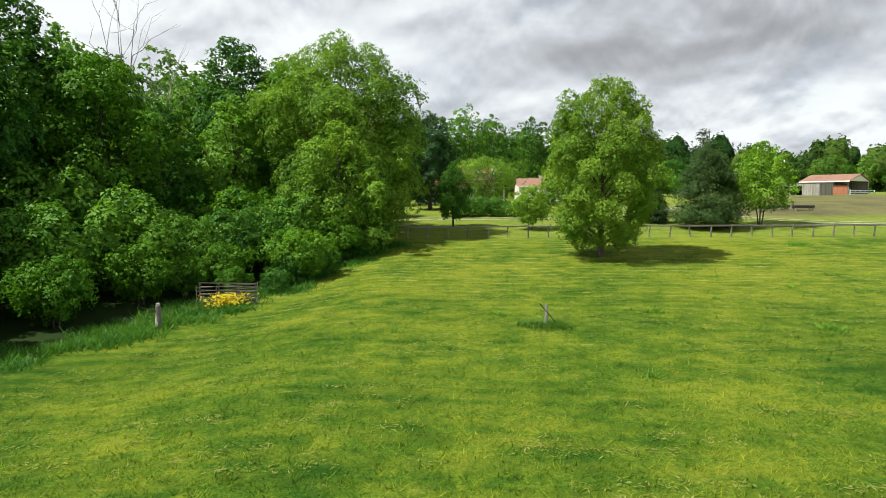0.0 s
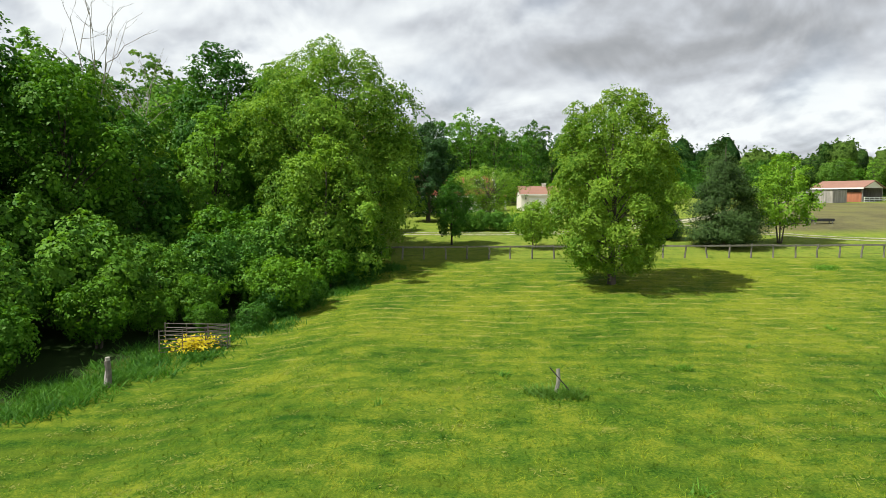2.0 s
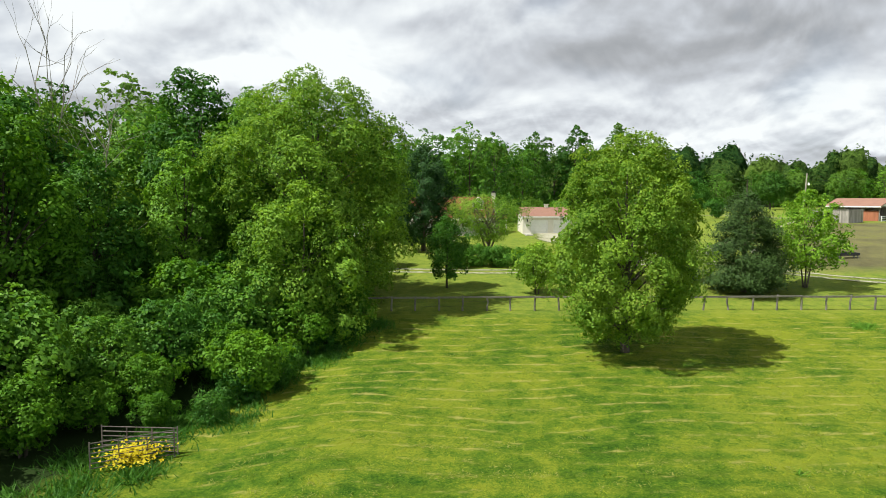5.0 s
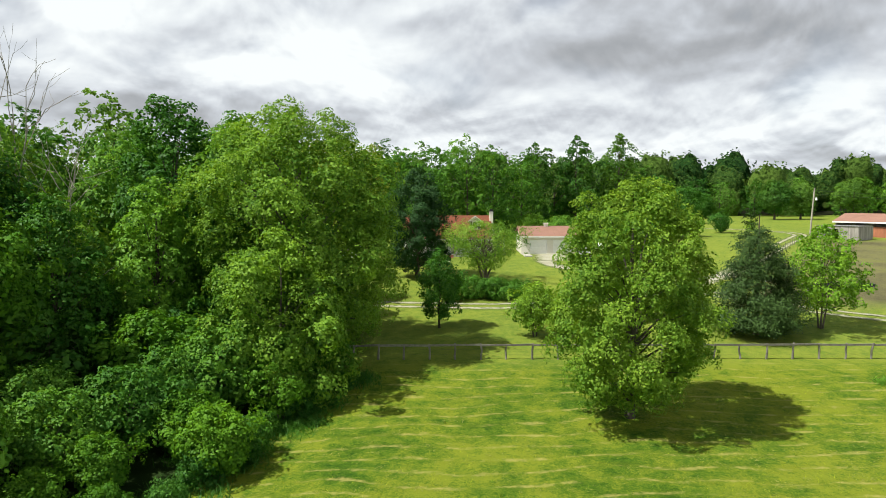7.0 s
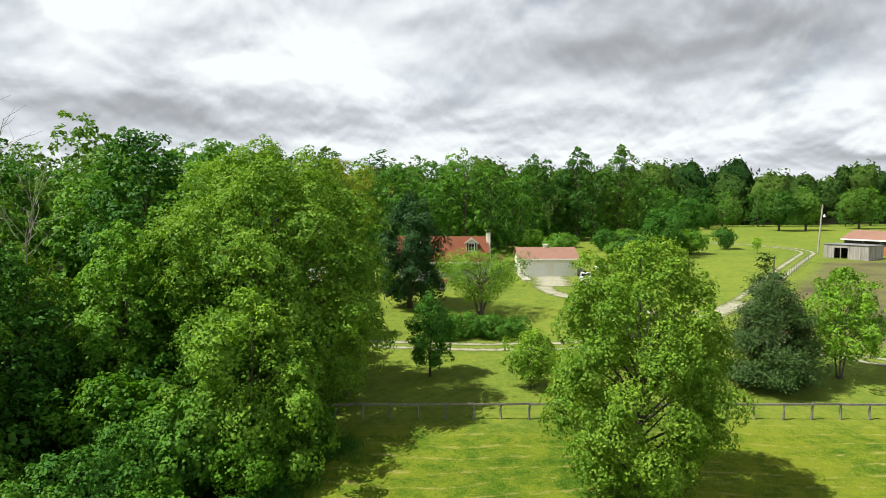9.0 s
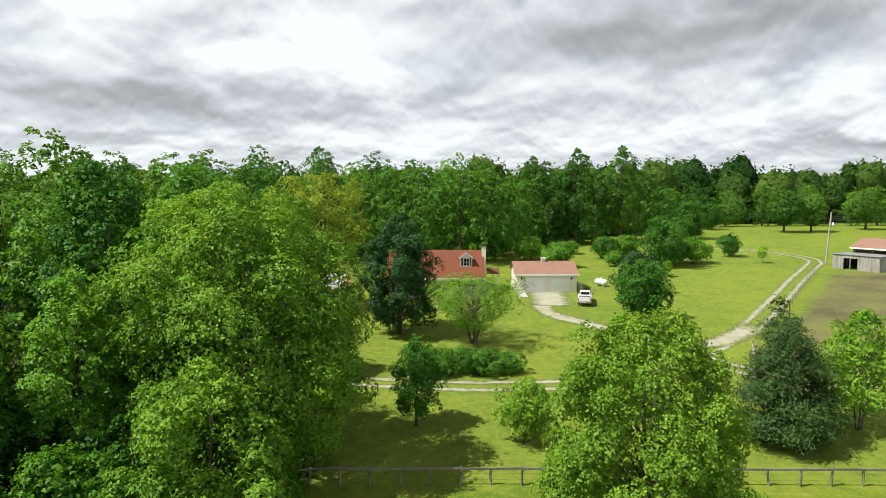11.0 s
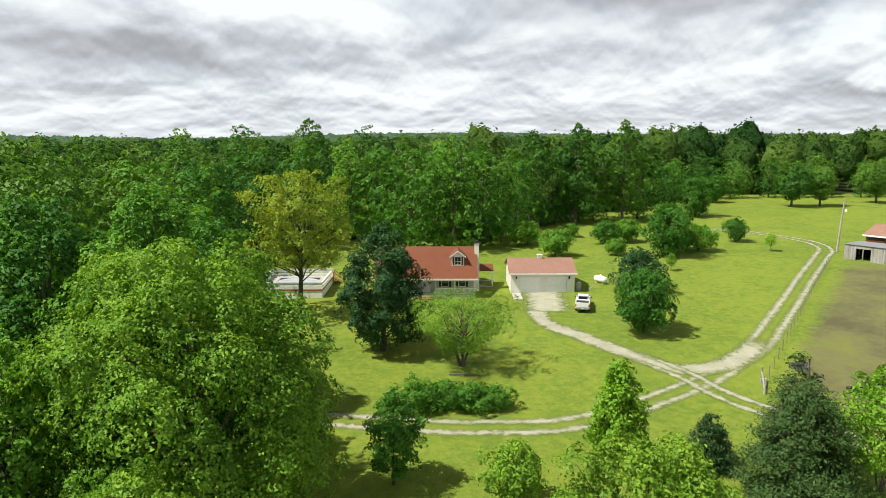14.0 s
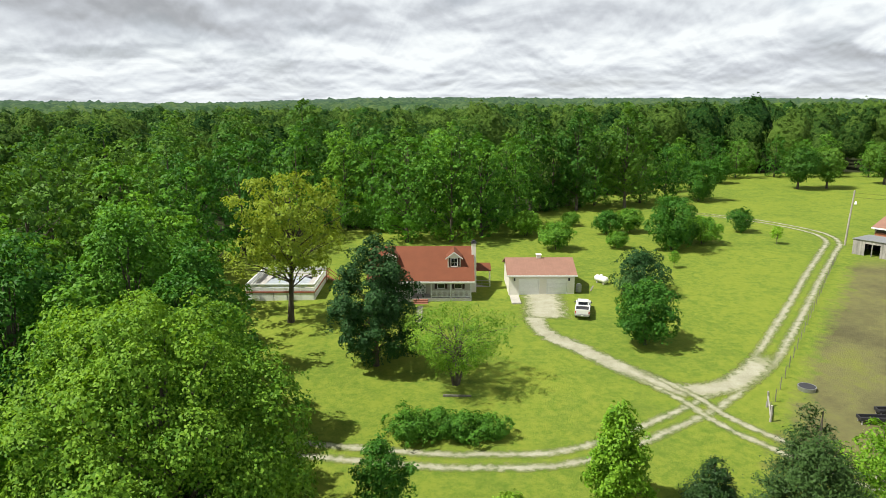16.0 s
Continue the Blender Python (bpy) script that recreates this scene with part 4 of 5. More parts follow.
# ---- house ----
def house():
    h = thing("house", 1.9, 117.0, landz(1.9, 120) - 0.1, "one-and-a-half-storey cream house with a rust-red roof and porch", "house")
    L, R, D = -6.6, 6.6, 10.6       # left and right ends, depth behind the porch's front
    pf, ev, rd = 0.55, 2.75, 6.2    # porch floor, eave, ridge
    part("foundation", boxes((L + 0.1, 1.9, -0.5, R - 0.1, D - 0.1, pf)), BRICK, h)
    bm = boxes((L, 1.85, pf, R, D, ev))
    prism(bm, [(1.85, ev), (D, ev), (5.3, rd - 0.12)], "x", L, R)
    part("wall", bm, BEIGE, h)
    bm = bmesh.new()
    prism(bm, [(-0.45, ev - 0.05), (-0.45, ev + 0.12), (5.3, rd + 0.1), (D + 0.5, ev + 0.02), (D + 0.5, ev - 0.13), (5.3, rd - 0.10)], "x", L - 0.4, R + 0.4)
    part("roof", bm, ROOF_RED, h, "rust-red roof")
    bm = boxes((L - 0.42, -0.49, ev - 0.10, R + 0.42, -0.43, ev + 0.10))
    part("fascia", bm, WHITE, h, "white eave board")
    part("porch_floor", boxes((L, -0.1, 0.3, R, 1.84, pf - 0.01), bev=0.02), DECK_GREY, h)
    part("porch_skirt", boxes((L + 0.02, 0.0, -0.5, R - 0.02, 0.06, 0.29)), WHITE, h)
    part("porch_beam", boxes((L, 0.02, ev - 0.32, R, 0.16, ev - 0.06)), WHITE, h)
    for x in (L + 0.1, -3.3, -1.35, 1.35, 3.9, R - 0.1):
        part("post", boxes((x - 0.07, 0.02, pf, x + 0.07, 0.16, ev - 0.3), bev=0.015), WHITE, h)
    for a, b in ((L + 0.2, -3.4), (-3.2, -1.45), (1.45, 3.8), (4.0, R - 0.2)):
        rail = part("railing", boxes((a, 0.05, pf + 0.84, b, 0.14, pf + 0.92), (a, 0.06, pf + 0.08, b, 0.12, pf + 0.14)), WHITE, h, "white porch railing")
        me = None
        for x in np.arange(a + 0.1, b, 0.16):
            if me is None:
                ob = part("baluster", boxes((-0.025, 0.07, pf + 0.14, 0.025, 0.11, pf + 0.84)), WHITE, rail)
                me = ob.data
            else:
                ob = new("baluster", me)
                ob.parent = rail
            ob.location.x = float(x)
    for k in range(3):
        part("step", boxes((-0.95, -0.4 - 0.3 * k, -0.3, 0.95, -0.1 - 0.3 * k + 0.0, 0.38 - 0.17 * k), bev=0.01), BRICK, h, "red brick porch step")
    d = part("door", boxes((-0.46, 1.78, pf, 0.46, 1.84, pf + 2.03), bev=0.01), WHITE, h, "white front door")
    part("door_frame", boxes((-0.58, 1.77, pf, -0.47, 1.85, pf + 2.15), (0.47, 1.77, pf, 0.58, 1.85, pf + 2.15), (-0.46, 1.77, pf + 2.04, 0.46, 1.85, pf + 2.15)), WHITE, d)
    part("door_handle", boxes((0.34, 1.73, pf + 0.95, 0.39, 1.77, pf + 1.05)), STEEL, d)
    for x in (-4.9, -2.6, 2.6, 4.9):
        w = part("window", boxes((x - 0.5, 1.76, pf + 0.72, x - 0.44, 1.86, pf + 2.02), (x + 0.44, 1.76, pf + 0.72, x + 0.5, 1.86, pf + 2.02),
                                 (x - 0.44, 1.76, pf + 1.95, x + 0.44, 1.86, pf + 2.02), (x - 0.44, 1.76, pf + 0.72, x + 0.44, 1.86, pf + 0.79), (x - 0.44, 1.78, pf + 1.34, x + 0.44, 1.85, pf + 1.39)), WHITE, h)
        part("pane", boxes((x - 0.44, 1.82, pf + 0.79, x + 0.44, 1.845, pf + 1.34), (x - 0.44, 1.82, pf + 1.39, x + 0.44, 1.845, pf + 1.95)), GLASS, w)
        for sgn in (-1, 1):
            part("shutter", boxes((x + sgn * 0.68 - 0.16, 1.79, pf + 0.70, x + sgn * 0.68 + 0.16, 1.845, pf + 2.04), bev=0.01), SHUTTER, h, "dark shutter")
    # dormers on the front slope
    slope = (rd - ev) / 5.75
    for x in (-4.1, 4.35):
        y0, zb = 1.75, ev + 0.12 + slope * 2.2
        zt = zb + 1.25
        bm = boxes((x - 0.85, y0, zb - 0.1, x + 0.85, y0 + 2.6, zt))
        prism(bm, [(x - 0.85, zt), (x + 0.85, zt), (x, zt + 0.62)], "y", y0, y0 + 2.6)
        dm = part("dormer", bm, CREAM, h)
        bm = bmesh.new()
        prism(bm, [(x - 1.1, zt - 0.12), (x, zt + 0.72), (x + 1.1, zt - 0.12), (x + 1.1, zt + 0.0), (x, zt + 0.86), (x - 1.1, zt + 0.0)], "y", y0 - 0.18, y0 + 3.2)
        part("dormer_roof", bm, ROOF_RED, dm, "rust-red dormer roof")
        bm = bmesh.new()
        prism(bm, [(x - 1.12, zt - 0.14), (x, zt + 0.70), (x + 1.12, zt - 0.14), (x + 1.12, zt + 0.02), (x, zt + 0.87), (x - 1.12, zt + 0.02)], "y", y0 - 0.23, y0 - 0.181)
        part("dormer_trim", bm, WHITE, dm)
        w = part("dormer_window", boxes((x - 0.45, y0 - 0.05, zb + 0.1, x - 0.38, y0 + 0.02, zt + 0.02), (x + 0.38, y0 - 0.05, zb + 0.1, x + 0.45, y0 + 0.02, zt + 0.02), (x - 0.38, y0 - 0.05, zt - 0.05, x + 0.38, y0 + 0.02, zt + 0.02),
                                        (x - 0.38, y0 - 0.05, zb + 0.1, x + 0.38, y0 + 0.02, zb + 0.17), (x - 0.38, y0 - 0.04, zb + 0.58, x + 0.38, y0 + 0.01, zb + 0.62), (x - 0.02, y0 - 0.04, zb + 0.17, x + 0.02, y0 + 0.01, zt - 0.05)), WHITE, dm)
        part("pane", boxes((x - 0.38, y0 - 0.015, zb + 0.17, x + 0.38, y0 - 0.004, zt - 0.05)), GLASS, w)
        for sgn in (-1, 1):
            part("shutter", boxes((x + sgn * 0.6 - 0.12, y0 - 0.04, zb + 0.1, x + sgn * 0.6 + 0.12, y0 - 0.003, zt + 0.02)), SHUTTER, dm, "dark shutter")
    ch = part("chimney", boxes((R + 0.05, 3.6, -0.5, R + 0.75, 4.9, 4.6), (R + 0.12, 3.8, 4.6, R + 0.7, 4.7, rd + 0.75), bev=0.02), CREAM, h, "cream chimney")
    part("chimney_cap", boxes((R + 0.05, 3.72, rd + 0.75, R + 0.77, 4.78, rd + 0.85), (R + 0.2, 3.9, rd + 0.85, R + 0.6, 4.6, rd + 1.1)), DARK, ch)
    # side porch on the chimney end: a small red roof on posts, a landing with rails
    bm = bmesh.new()
    prism(bm, [(5.9, ev - 0.15), (5.9, ev - 0.03), (8.2, ev + 0.5), (8.2, ev + 0.38)], "x", R + 0.02, R + 2.9)
    part("awning", bm, ROOF_RED, h, "small red roof over the side door")
    for y in (6.1, 8.0):
        part("post", boxes((R + 2.7, y - 0.05, -0.4, R + 2.8, y + 0.05, ev + (0.0 if y < 7 else 0.4))), WHITE, h)
    part("landing", boxes((R + 0.02, 5.9, -0.5, R + 2.8, 8.2, 0.35)), DECK_GREY, h)
    part("landing_rail", boxes((R + 0.5, 5.92, 1.2, R + 2.7, 5.98, 1.27), (R + 0.5, 5.92, 0.75, R + 2.7, 5.98, 0.8), (R + 0.5, 5.92, 0.35, R + 0.56, 5.98, 1.2), (R + 1.6, 5.92, 0.35, R + 1.66, 5.98, 1.2)), GREY_WOOD, h)
    return h


house()


def garage():
    x0, x1, y0, y1 = 13.5, 22.2, 119.0, 126.4
    g = thing("garage", (x0 + x1) / 2, y0, landz(18, 119) - 0.05, "cream two-door garage with a faded red metal roof", "garage")
    L, R, D, ev, rd = -(x1 - x0) / 2, (x1 - x0) / 2, y1 - y0, 2.75, 4.15
    doors = ((-2.95, -0.4), (0.75, 3.3))
    bm = boxes((L, 0, -0.4, doors[0][0], 0.15, ev), (doors[0][1], 0, -0.4, doors[1][0], 0.15, ev), (doors[1][1], 0, -0.4, R, 0.15, ev), (doors[0][0], 0, 2.1, doors[0][1], 0.15, ev), (doors[1][0], 0, 2.1, doors[1][1], 0.15, ev),
               (L, 0.15, -0.4, L + 0.15, D, ev), (R - 0.15, 0.15, -0.4, R, D, ev), (L + 0.15, D - 0.15, -0.4, R - 0.15, D, ev))
    for x in (L, R - 0.15):
        prism(bm, [(0, ev), (D, ev), (D / 2, rd - 0.05)], "x", x, x + 0.15)
    part("wall", bm, CREAM, g)
    part("floor_slab", boxes((L + 0.15, 0.15, -0.4, R - 0.15, D - 0.15, 0.02)), CONCRETE, g)
    bm = bmesh.new()
    prism(bm, [(-0.4, ev - 0.10), (-0.4, ev + 0.03), (D / 2, rd + 0.12), (D + 0.4, ev + 0.03), (D + 0.4, ev - 0.10), (D / 2, rd)], "x", L - 0.3, R + 0.3)
    roof = part("roof", bm, ROOF_PINK, g, "faded red metal roof")
    for k, x in enumerate(np.arange(L - 0.2, R + 0.25, 0.42)):
        bm = bmesh.new()
        prism(bm, [(-0.41, ev + 0.03), (-0.41, ev + 0.06), (D / 2 - 0.02, rd + 0.145), (D / 2 - 0.02, rd + 0.12)], "x", x, x + 0.04)
        part("roof_seam", bm, ROOF_PINK, roof)
    part("fascia", boxes((L - 0.32, -0.45, ev - 0.14, R + 0.32, -0.405, ev + 0.05)), WHITE, g, "white eave board")
    part("vent", boxes((-0.3, D / 2 - 0.3, rd + 0.02, 0.3, D / 2 + 0.3, rd + 0.5), (-0.4, D / 2 - 0.4, rd + 0.5, 0.4, D / 2 + 0.4, rd + 0.58), bev=0.01), CREAM, g, "cream roof vent")
    for a, b in doors:
        d = part("garage_door", boxes((a, 0.08, 0, b, 0.12, 2.1)), WHITE, g, "white panelled garage door")
        for k in range(4):
            part("door_panel", boxes((a + 0.03, 0.05, 0.02 + 0.52 * k, b - 0.03, 0.085, 0.51 + 0.52 * k), bev=0.012), WHITE, d)
        part("door_trim", boxes((a - 0.1, -0.03, 0, a, 0.03, 2.2), (b, -0.03, 0, b + 0.1, 0.03, 2.2), (a, -0.03, 2.1, b, 0.03, 2.2)), WHITE, d)
    for x in (L + 0.75, R - 0.75):
        part("wall_lamp", boxes((x - 0.1, -0.16, 1.95, x + 0.1, -0.02, 2.3), (x - 0.06, -0.13, 2.3, x + 0.06, -0.05, 2.36), bev=0.01), DARK, g, "dark coach lamp")
    return g


garage()


def heat_pump():
    z = landz(23.2, 119.8)
    h = thing("utility_tank", 22.95, 119.9, z, "grey metal utility tank beside the garage", "tank")
    part("body", tube(bmesh.new(), [(0, 0, -0.05), (0, 0, 0.95), (0, 0, 1.1)], [0.38, 0.38, 0.25], 14), STEEL, h)
    part("lid", tube(bmesh.new(), [(0, 0, 1.1), (0, 0, 1.18)], [0.2, 0.16], 12), WHITE, h)


heat_pump()


def pickup():
    p = thing("pickup_truck", 21.9, 111.6, landz(21.9, 111.6), "white pickup truck parked on the grass near the garage", "truck", rz=-13)
    p.scale = (0.92, 0.92, 0.92)
    # front towards +y, 5.6 m long, 1.95 m wide
    bm = bmesh.new()
    prism(bm, [(-2.75, 0.5), (2.7, 0.45), (2.78, 0.85), (2.6, 1.05), (1.25, 1.12), (-2.72, 1.12)], "x", -0.95, 0.95)
    bmesh.ops.bevel(bm, geom=list(bm.edges), offset=0.05, segments=2, affect="EDGES")
    part("body", bm, CAR_WHITE, p)
    bm = bmesh.new()
    prism(bm, [(-0.62, 1.1), (1.35, 1.1), (0.62, 1.78), (-0.42, 1.82)], "x", -0.82, 0.82)
    for v in bm.verts:
        if v.co.z > 1.5:
            v.co.x *= 0.86
    bmesh.ops.bevel(bm, geom=list(bm.edges), offset=0.04, segments=2, affect="EDGES")
    part("cab", bm, CAR_WHITE, p)
    part("rear_window", boxes((-0.6, -0.57, 1.22, 0.6, -0.50, 1.68), bev=0.02), GLASS, p, "dark rear window")
    bm = bmesh.new()
    prism(bm, [(0.74, 1.72), (0.78, 1.74), (1.32, 1.20), (1.28, 1.16)], "x", -0.66, 0.66)
    part("windscreen", bm, GLASS, p)
    for s in (-1, 1):
        part("side_window", boxes((s * 0.77 - 0.03, -0.35, 1.22, s * 0.77 + 0.03, 0.75, 1.62), bev=0.02), GLASS, p)
        part("tail_lamp", boxes((s * 0.86 - 0.07, -2.79, 0.75, s * 0.86 + 0.07, -2.73, 1.06), bev=0.01), RED_LAMP, p, "red tail lamp")
        part("headlight", boxes((s * 0.72 - 0.16, 2.68, 0.74, s * 0.72 + 0.16, 2.77, 0.92), bev=0.01), GLASS, p)
        part("mirror", boxes((s * 1.06 - 0.1, 0.72, 1.18, s * 1.06 + 0.1, 0.84, 1.38), bev=0.02), DARK, p, "black wing mirror")
        part("bed_side", boxes((s * 0.88 - 0.06, -2.72, 1.10, s * 0.88 + 0.06, -0.66, 1.32), bev=0.02), CAR_WHITE, p)
    part("bed_floor", boxes((-0.80, -2.66, 1.115, 0.80, -0.68, 1.135)), DARK, p, "dark bed liner")
    part("tailgate", boxes((-0.82, -2.78, 0.72, 0.82, -2.70, 1.32), bev=0.02), CAR_WHITE, p)
    part("bumper", boxes((-0.92, -2.92, 0.42, 0.92, -2.76, 0.66), bev=0.03), STEEL, p, "chrome rear bumper")
    part("number_plate", boxes((-0.16, -2.935, 0.48, 0.16, -2.925, 0.60)), WHITE, p)
    for s in (-1, 1):
        for y in (-1.75, 1.75):
            w = part("wheel", tube(bmesh.new(), [(s * 0.70, y, 0.38), (s * 0.96, y, 0.38)], [0.38, 0.38], 18), RUBBER, p, "black tyre")
            part("rim", tube(bmesh.new(), [(s * 0.95, y, 0.38), (s * 0.975, y, 0.38)], [0.22, 0.2], 14), STEEL, w)


pickup()


def propane():
    z = landz(26.8, 123.5)
    t = thing("propane_tank", 26.8, 123.6, z, "white propane tank lying on the lawn", "tank", rz=-55)
    part("shell", tube(bmesh.new(), [(-1.15, 0, 0.62), (-1.05, 0, 0.62), (-0.85, 0, 0.62), (0.85, 0, 0.62), (1.05, 0, 0.62), (1.15, 0, 0.62)], [0.08, 0.3, 0.46, 0.46, 0.3, 0.08], 16), WHITE, t)
    part("dome", tube(bmesh.new(), [(0, 0, 1.0), (0, 0, 1.2), (0, 0, 1.26)], [0.2, 0.2, 0.1], 12), WHITE, t)
    for x in (-0.6, 0.6):
        part("foot", boxes((x - 0.1, -0.3, -0.05, x + 0.1, 0.3, 0.24)), CONCRETE, t)


propane()
board = thing("plank", 25.0, 121.2, landz(25.0, 121.2), "pale plank lying on the grass", "plank", rz=70)
part("board", boxes((-1.4, -0.1, 0, 1.4, 0.1, 0.06), bev=0.01), FENCE_WOOD, board)


def pool_deck():
    x0, x1, y0, y1 = -21.4, -12.3, 118.6, 128.0
    cx, cy = (x0 + x1) / 2, (y0 + y1) / 2
    z = landz(cx, cy)
    d = thing("pool_deck", cx, cy, z, "raised square pool deck with white rails and red stairs", "deck")
    a, b, f = (x1 - x0) / 2, (y1 - y0) / 2, 1.15
    part("floor", boxes((-a, -b, f - 0.12, a, -b + 1.6, f), (-a, b - 1.6, f - 0.12, a, b, f), (-a, -b + 1.6, f - 0.12, -a + 1.6, b - 1.6, f), (a - 1.6, -b + 1.6, f - 0.12, a, b - 1.6, f)), DECK_GREY, d, "grey deck boards")
    bm = tube(bmesh.new(), [(0, 0, -0.2), (0, 0, f - 0.06), (0, 0, f - 0.05)], [min(a, b) - 1.2, min(a, b) - 1.2, 0.05], 36)
    part("pool", bm, COVER, d, "grey-blue covered round pool")
    part("rim_board", boxes((-a - 0.03, -b - 0.06, f - 0.22, a + 0.03, -b - 0.01, f - 0.02), (a + 0.01, -b, f - 0.22, a + 0.06, b, f - 0.02)), RED_STAIN, d, "red-brown rim board")
    part("skirt", boxes((-a, -b, -0.3, a, -b + 0.04, f - 0.25), (-a, b - 0.04, -0.3, a, b, f - 0.25), (-a, -b + 0.04, -0.3, -a + 0.04, b - 0.04, f - 0.25), (a - 0.04, -b + 0.04, -0.3, a, b - 0.04, f - 0.25)), WHITE, d, "white lattice skirt")
    for s in (-1, 1):
        part("rail_cap", boxes((-a, s * (b - 0.05) - 0.09, f + 0.92, a, s * (b - 0.05) + 0.09, f + 1.0)), WHITE, d)
        part("rail_board", boxes((-a, s * (b - 0.05) - 0.03, f + 0.10, a, s * (b - 0.05) + 0.03, f + 0.42), (-a, s * (b - 0.05) - 0.03, f + 0.52, a, s * (b - 0.05) + 0.03, f + 0.84)), WHITE, d)
        hi = b - 0.15 if s < 0 else b - 1.5
        part("rail_cap", boxes((s * (a - 0.05) - 0.09, -b + 0.15, f + 0.92, s * (a - 0.05) + 0.09, hi, f + 1.0)), WHITE, d)
        part("rail_board", boxes((s * (a - 0.05) - 0.03, -b + 0.15, f + 0.10, s * (a - 0.05) + 0.03, hi, f + 0.42), (s * (a - 0.05) - 0.03, -b + 0.15, f + 0.52, s * (a - 0.05) + 0.03, hi, f + 0.84)), WHITE, d)
        for k in range(6):
            part("post", boxes((-a + 2 * a * k / 5 - 0.05, s * (b - 0.05) - 0.05, -0.3, -a + 2 * a * k / 5 + 0.05, s * (b - 0.05) + 0.05, f + 0.92)), WHITE, d)
    for k in range(6):
        part("stair", boxes((a + 0.1 + 0.28 * k, b - 1.4, f - 0.26 - 0.19 * k, a + 0.42 + 0.28 * k, b - 0.2, f - 0.2 - 0.19 * k)), RED_STAIN, d, "red-stained stair tread")
    for y in (b - 1.45, b - 0.15):
        part("stair_rail", tube(bmesh.new(), [(a + 0.1, y, f + 0.9), (a + 1.9, y, -0.2 + 0.9)], [0.06, 0.06], 4), RED_STAIN, d, "red-stained stair rail")
        for xx, zz in ((a + 0.2, f + 0.85), (a + 1.8, 0.72)):
            part("stair_post", boxes((xx - 0.05, y - 0.05, -0.2, xx + 0.05, y + 0.05, zz)), RED_STAIN, d)


pool_deck()


# ---- barn and shed in the paddock ----
def barn():
    """The barn's near corner is its origin; x runs back along the front wall, y into the barn."""
    b = thing("barn", 82.6, 136.6, landz(80, 138) - 0.35, "open-ended red board barn with a faded red metal roof", "barn", rz=-55)
    L, D, ev, rd = -9.4, 8.8, 3.15, 4.6
    bm = bmesh.new()
    prism(bm, [(-0.6, ev - 0.05), (-0.6, ev + 0.07), (D / 2, rd + 0.1), (D + 0.6, ev + 0.07), (D + 0.6, ev - 0.05), (D / 2, rd)], "x", L - 0.4, 0.45)
    part("roof", bm, ROOF_PINK, b, "faded red metal roof")
    part("eave_board", boxes((L - 0.4, -0.66, ev - 0.2, 0.45, -0.605, ev + 0.06)), WHITE, b, "white eave board")
    bm = bmesh.new()
    prism(bm, [(0.0, ev), (D, ev), (D / 2, rd - 0.02)], "x", 0.1, 0.16)
    part("gable", bm, CREAM, b, "pale metal gable")
    for k in range(4):
        x = L + 0.1 + (-L - 0.2) * k / 3
        for y0 in (0, D - 0.2):
            part("post", boxes((x - 0.1, y0, -0.5, x + 0.1, y0 + 0.2, ev)), GREY_WOOD, b)
        for s in (-1, 1):
            if L < x + s * 0.8 < 0:
                part("brace", tube(bmesh.new(), [(x, 0.1, ev - 0.85), (x + s * 0.8, 0.1, ev - 0.1)], [0.06, 0.06], 4), FENCE_WOOD, b, "pale diagonal brace")
    for k in range(37):
        part("wall_board", boxes((L + 0.25 * k, -0.06, -0.5, L + 0.25 * k + 0.24, -0.01, 2.3)), BARN_RED, b)
    part("back_wall", boxes((L, D + 0.01, -0.5, 0, D + 0.06, ev)), GREY_WOOD, b, "dark weathered back wall")
    part("end_wall", boxes((L - 0.06, 0, -0.5, L - 0.01, D, ev)), GREY_WOOD, b)
    for y0 in (0.0, 2.2, 4.4, 6.6, 8.8, 11.0):
        part("rail_post", boxes((0.28, y0 - 0.06, -0.4, 0.40, y0 + 0.06, 1.35)), WHITE, b)
    for z0 in (0.35, 0.75, 1.15):
        part("rail", boxes((0.23, 0, z0, 0.275, 11.0, z0 + 0.14)), WHITE, b, "white paddock rail")
    return b


barn()


def shed():
    s = thing("shed", 73.8, 131.4, landz(73, 133) - 0.25, "low grey weathered-board lean-to shed with an open doorway", "shed", rz=-55)
    L, D = -7.4, 5.6
    for k in range(37):
        x = L + 0.2 * k
        if 1.6 < x - L < 4.0:
            part("wall_board", boxes((x, 0, 2.2, x + 0.19, 0.05, 2.7)), GREY_WOOD, s)
        else:
            part("wall_board", boxes((x, 0, -0.4, x + 0.19, 0.05, 2.7 + 0.03 * math.sin(k * 3.7))), GREY_WOOD, s)
    for k in range(27):
        y = 0.06 + 0.2 * k
        part("wall_board", boxes((-0.05, y, -0.4, 0, y + 0.19, 2.65)), GREY_WOOD, s)
        part("wall_board", boxes((L, y, -0.4, L + 0.05, y + 0.19, 2.65)), GREY_WOOD, s)
    bm = bmesh.new()
    prism(bm, [(-0.15, 2.74), (-0.15, 2.80), (D - 0.1, 2.72), (D - 0.1, 2.66)], "x", L - 0.15, 0.12)
    part("roof", bm, STEEL, s, "dull metal roof")
    for x in (L + 1.6, L + 2.8, L + 4.05):
        part("door_post", boxes((x - 0.07, 0.06, -0.4, x + 0.07, 0.2, 2.3)), GREY_WOOD, s)
    part("inner_wall", boxes((L + 0.1, D - 0.3, -0.4, -0.1, D - 0.25, 2.6)), DARK, s)


shed()


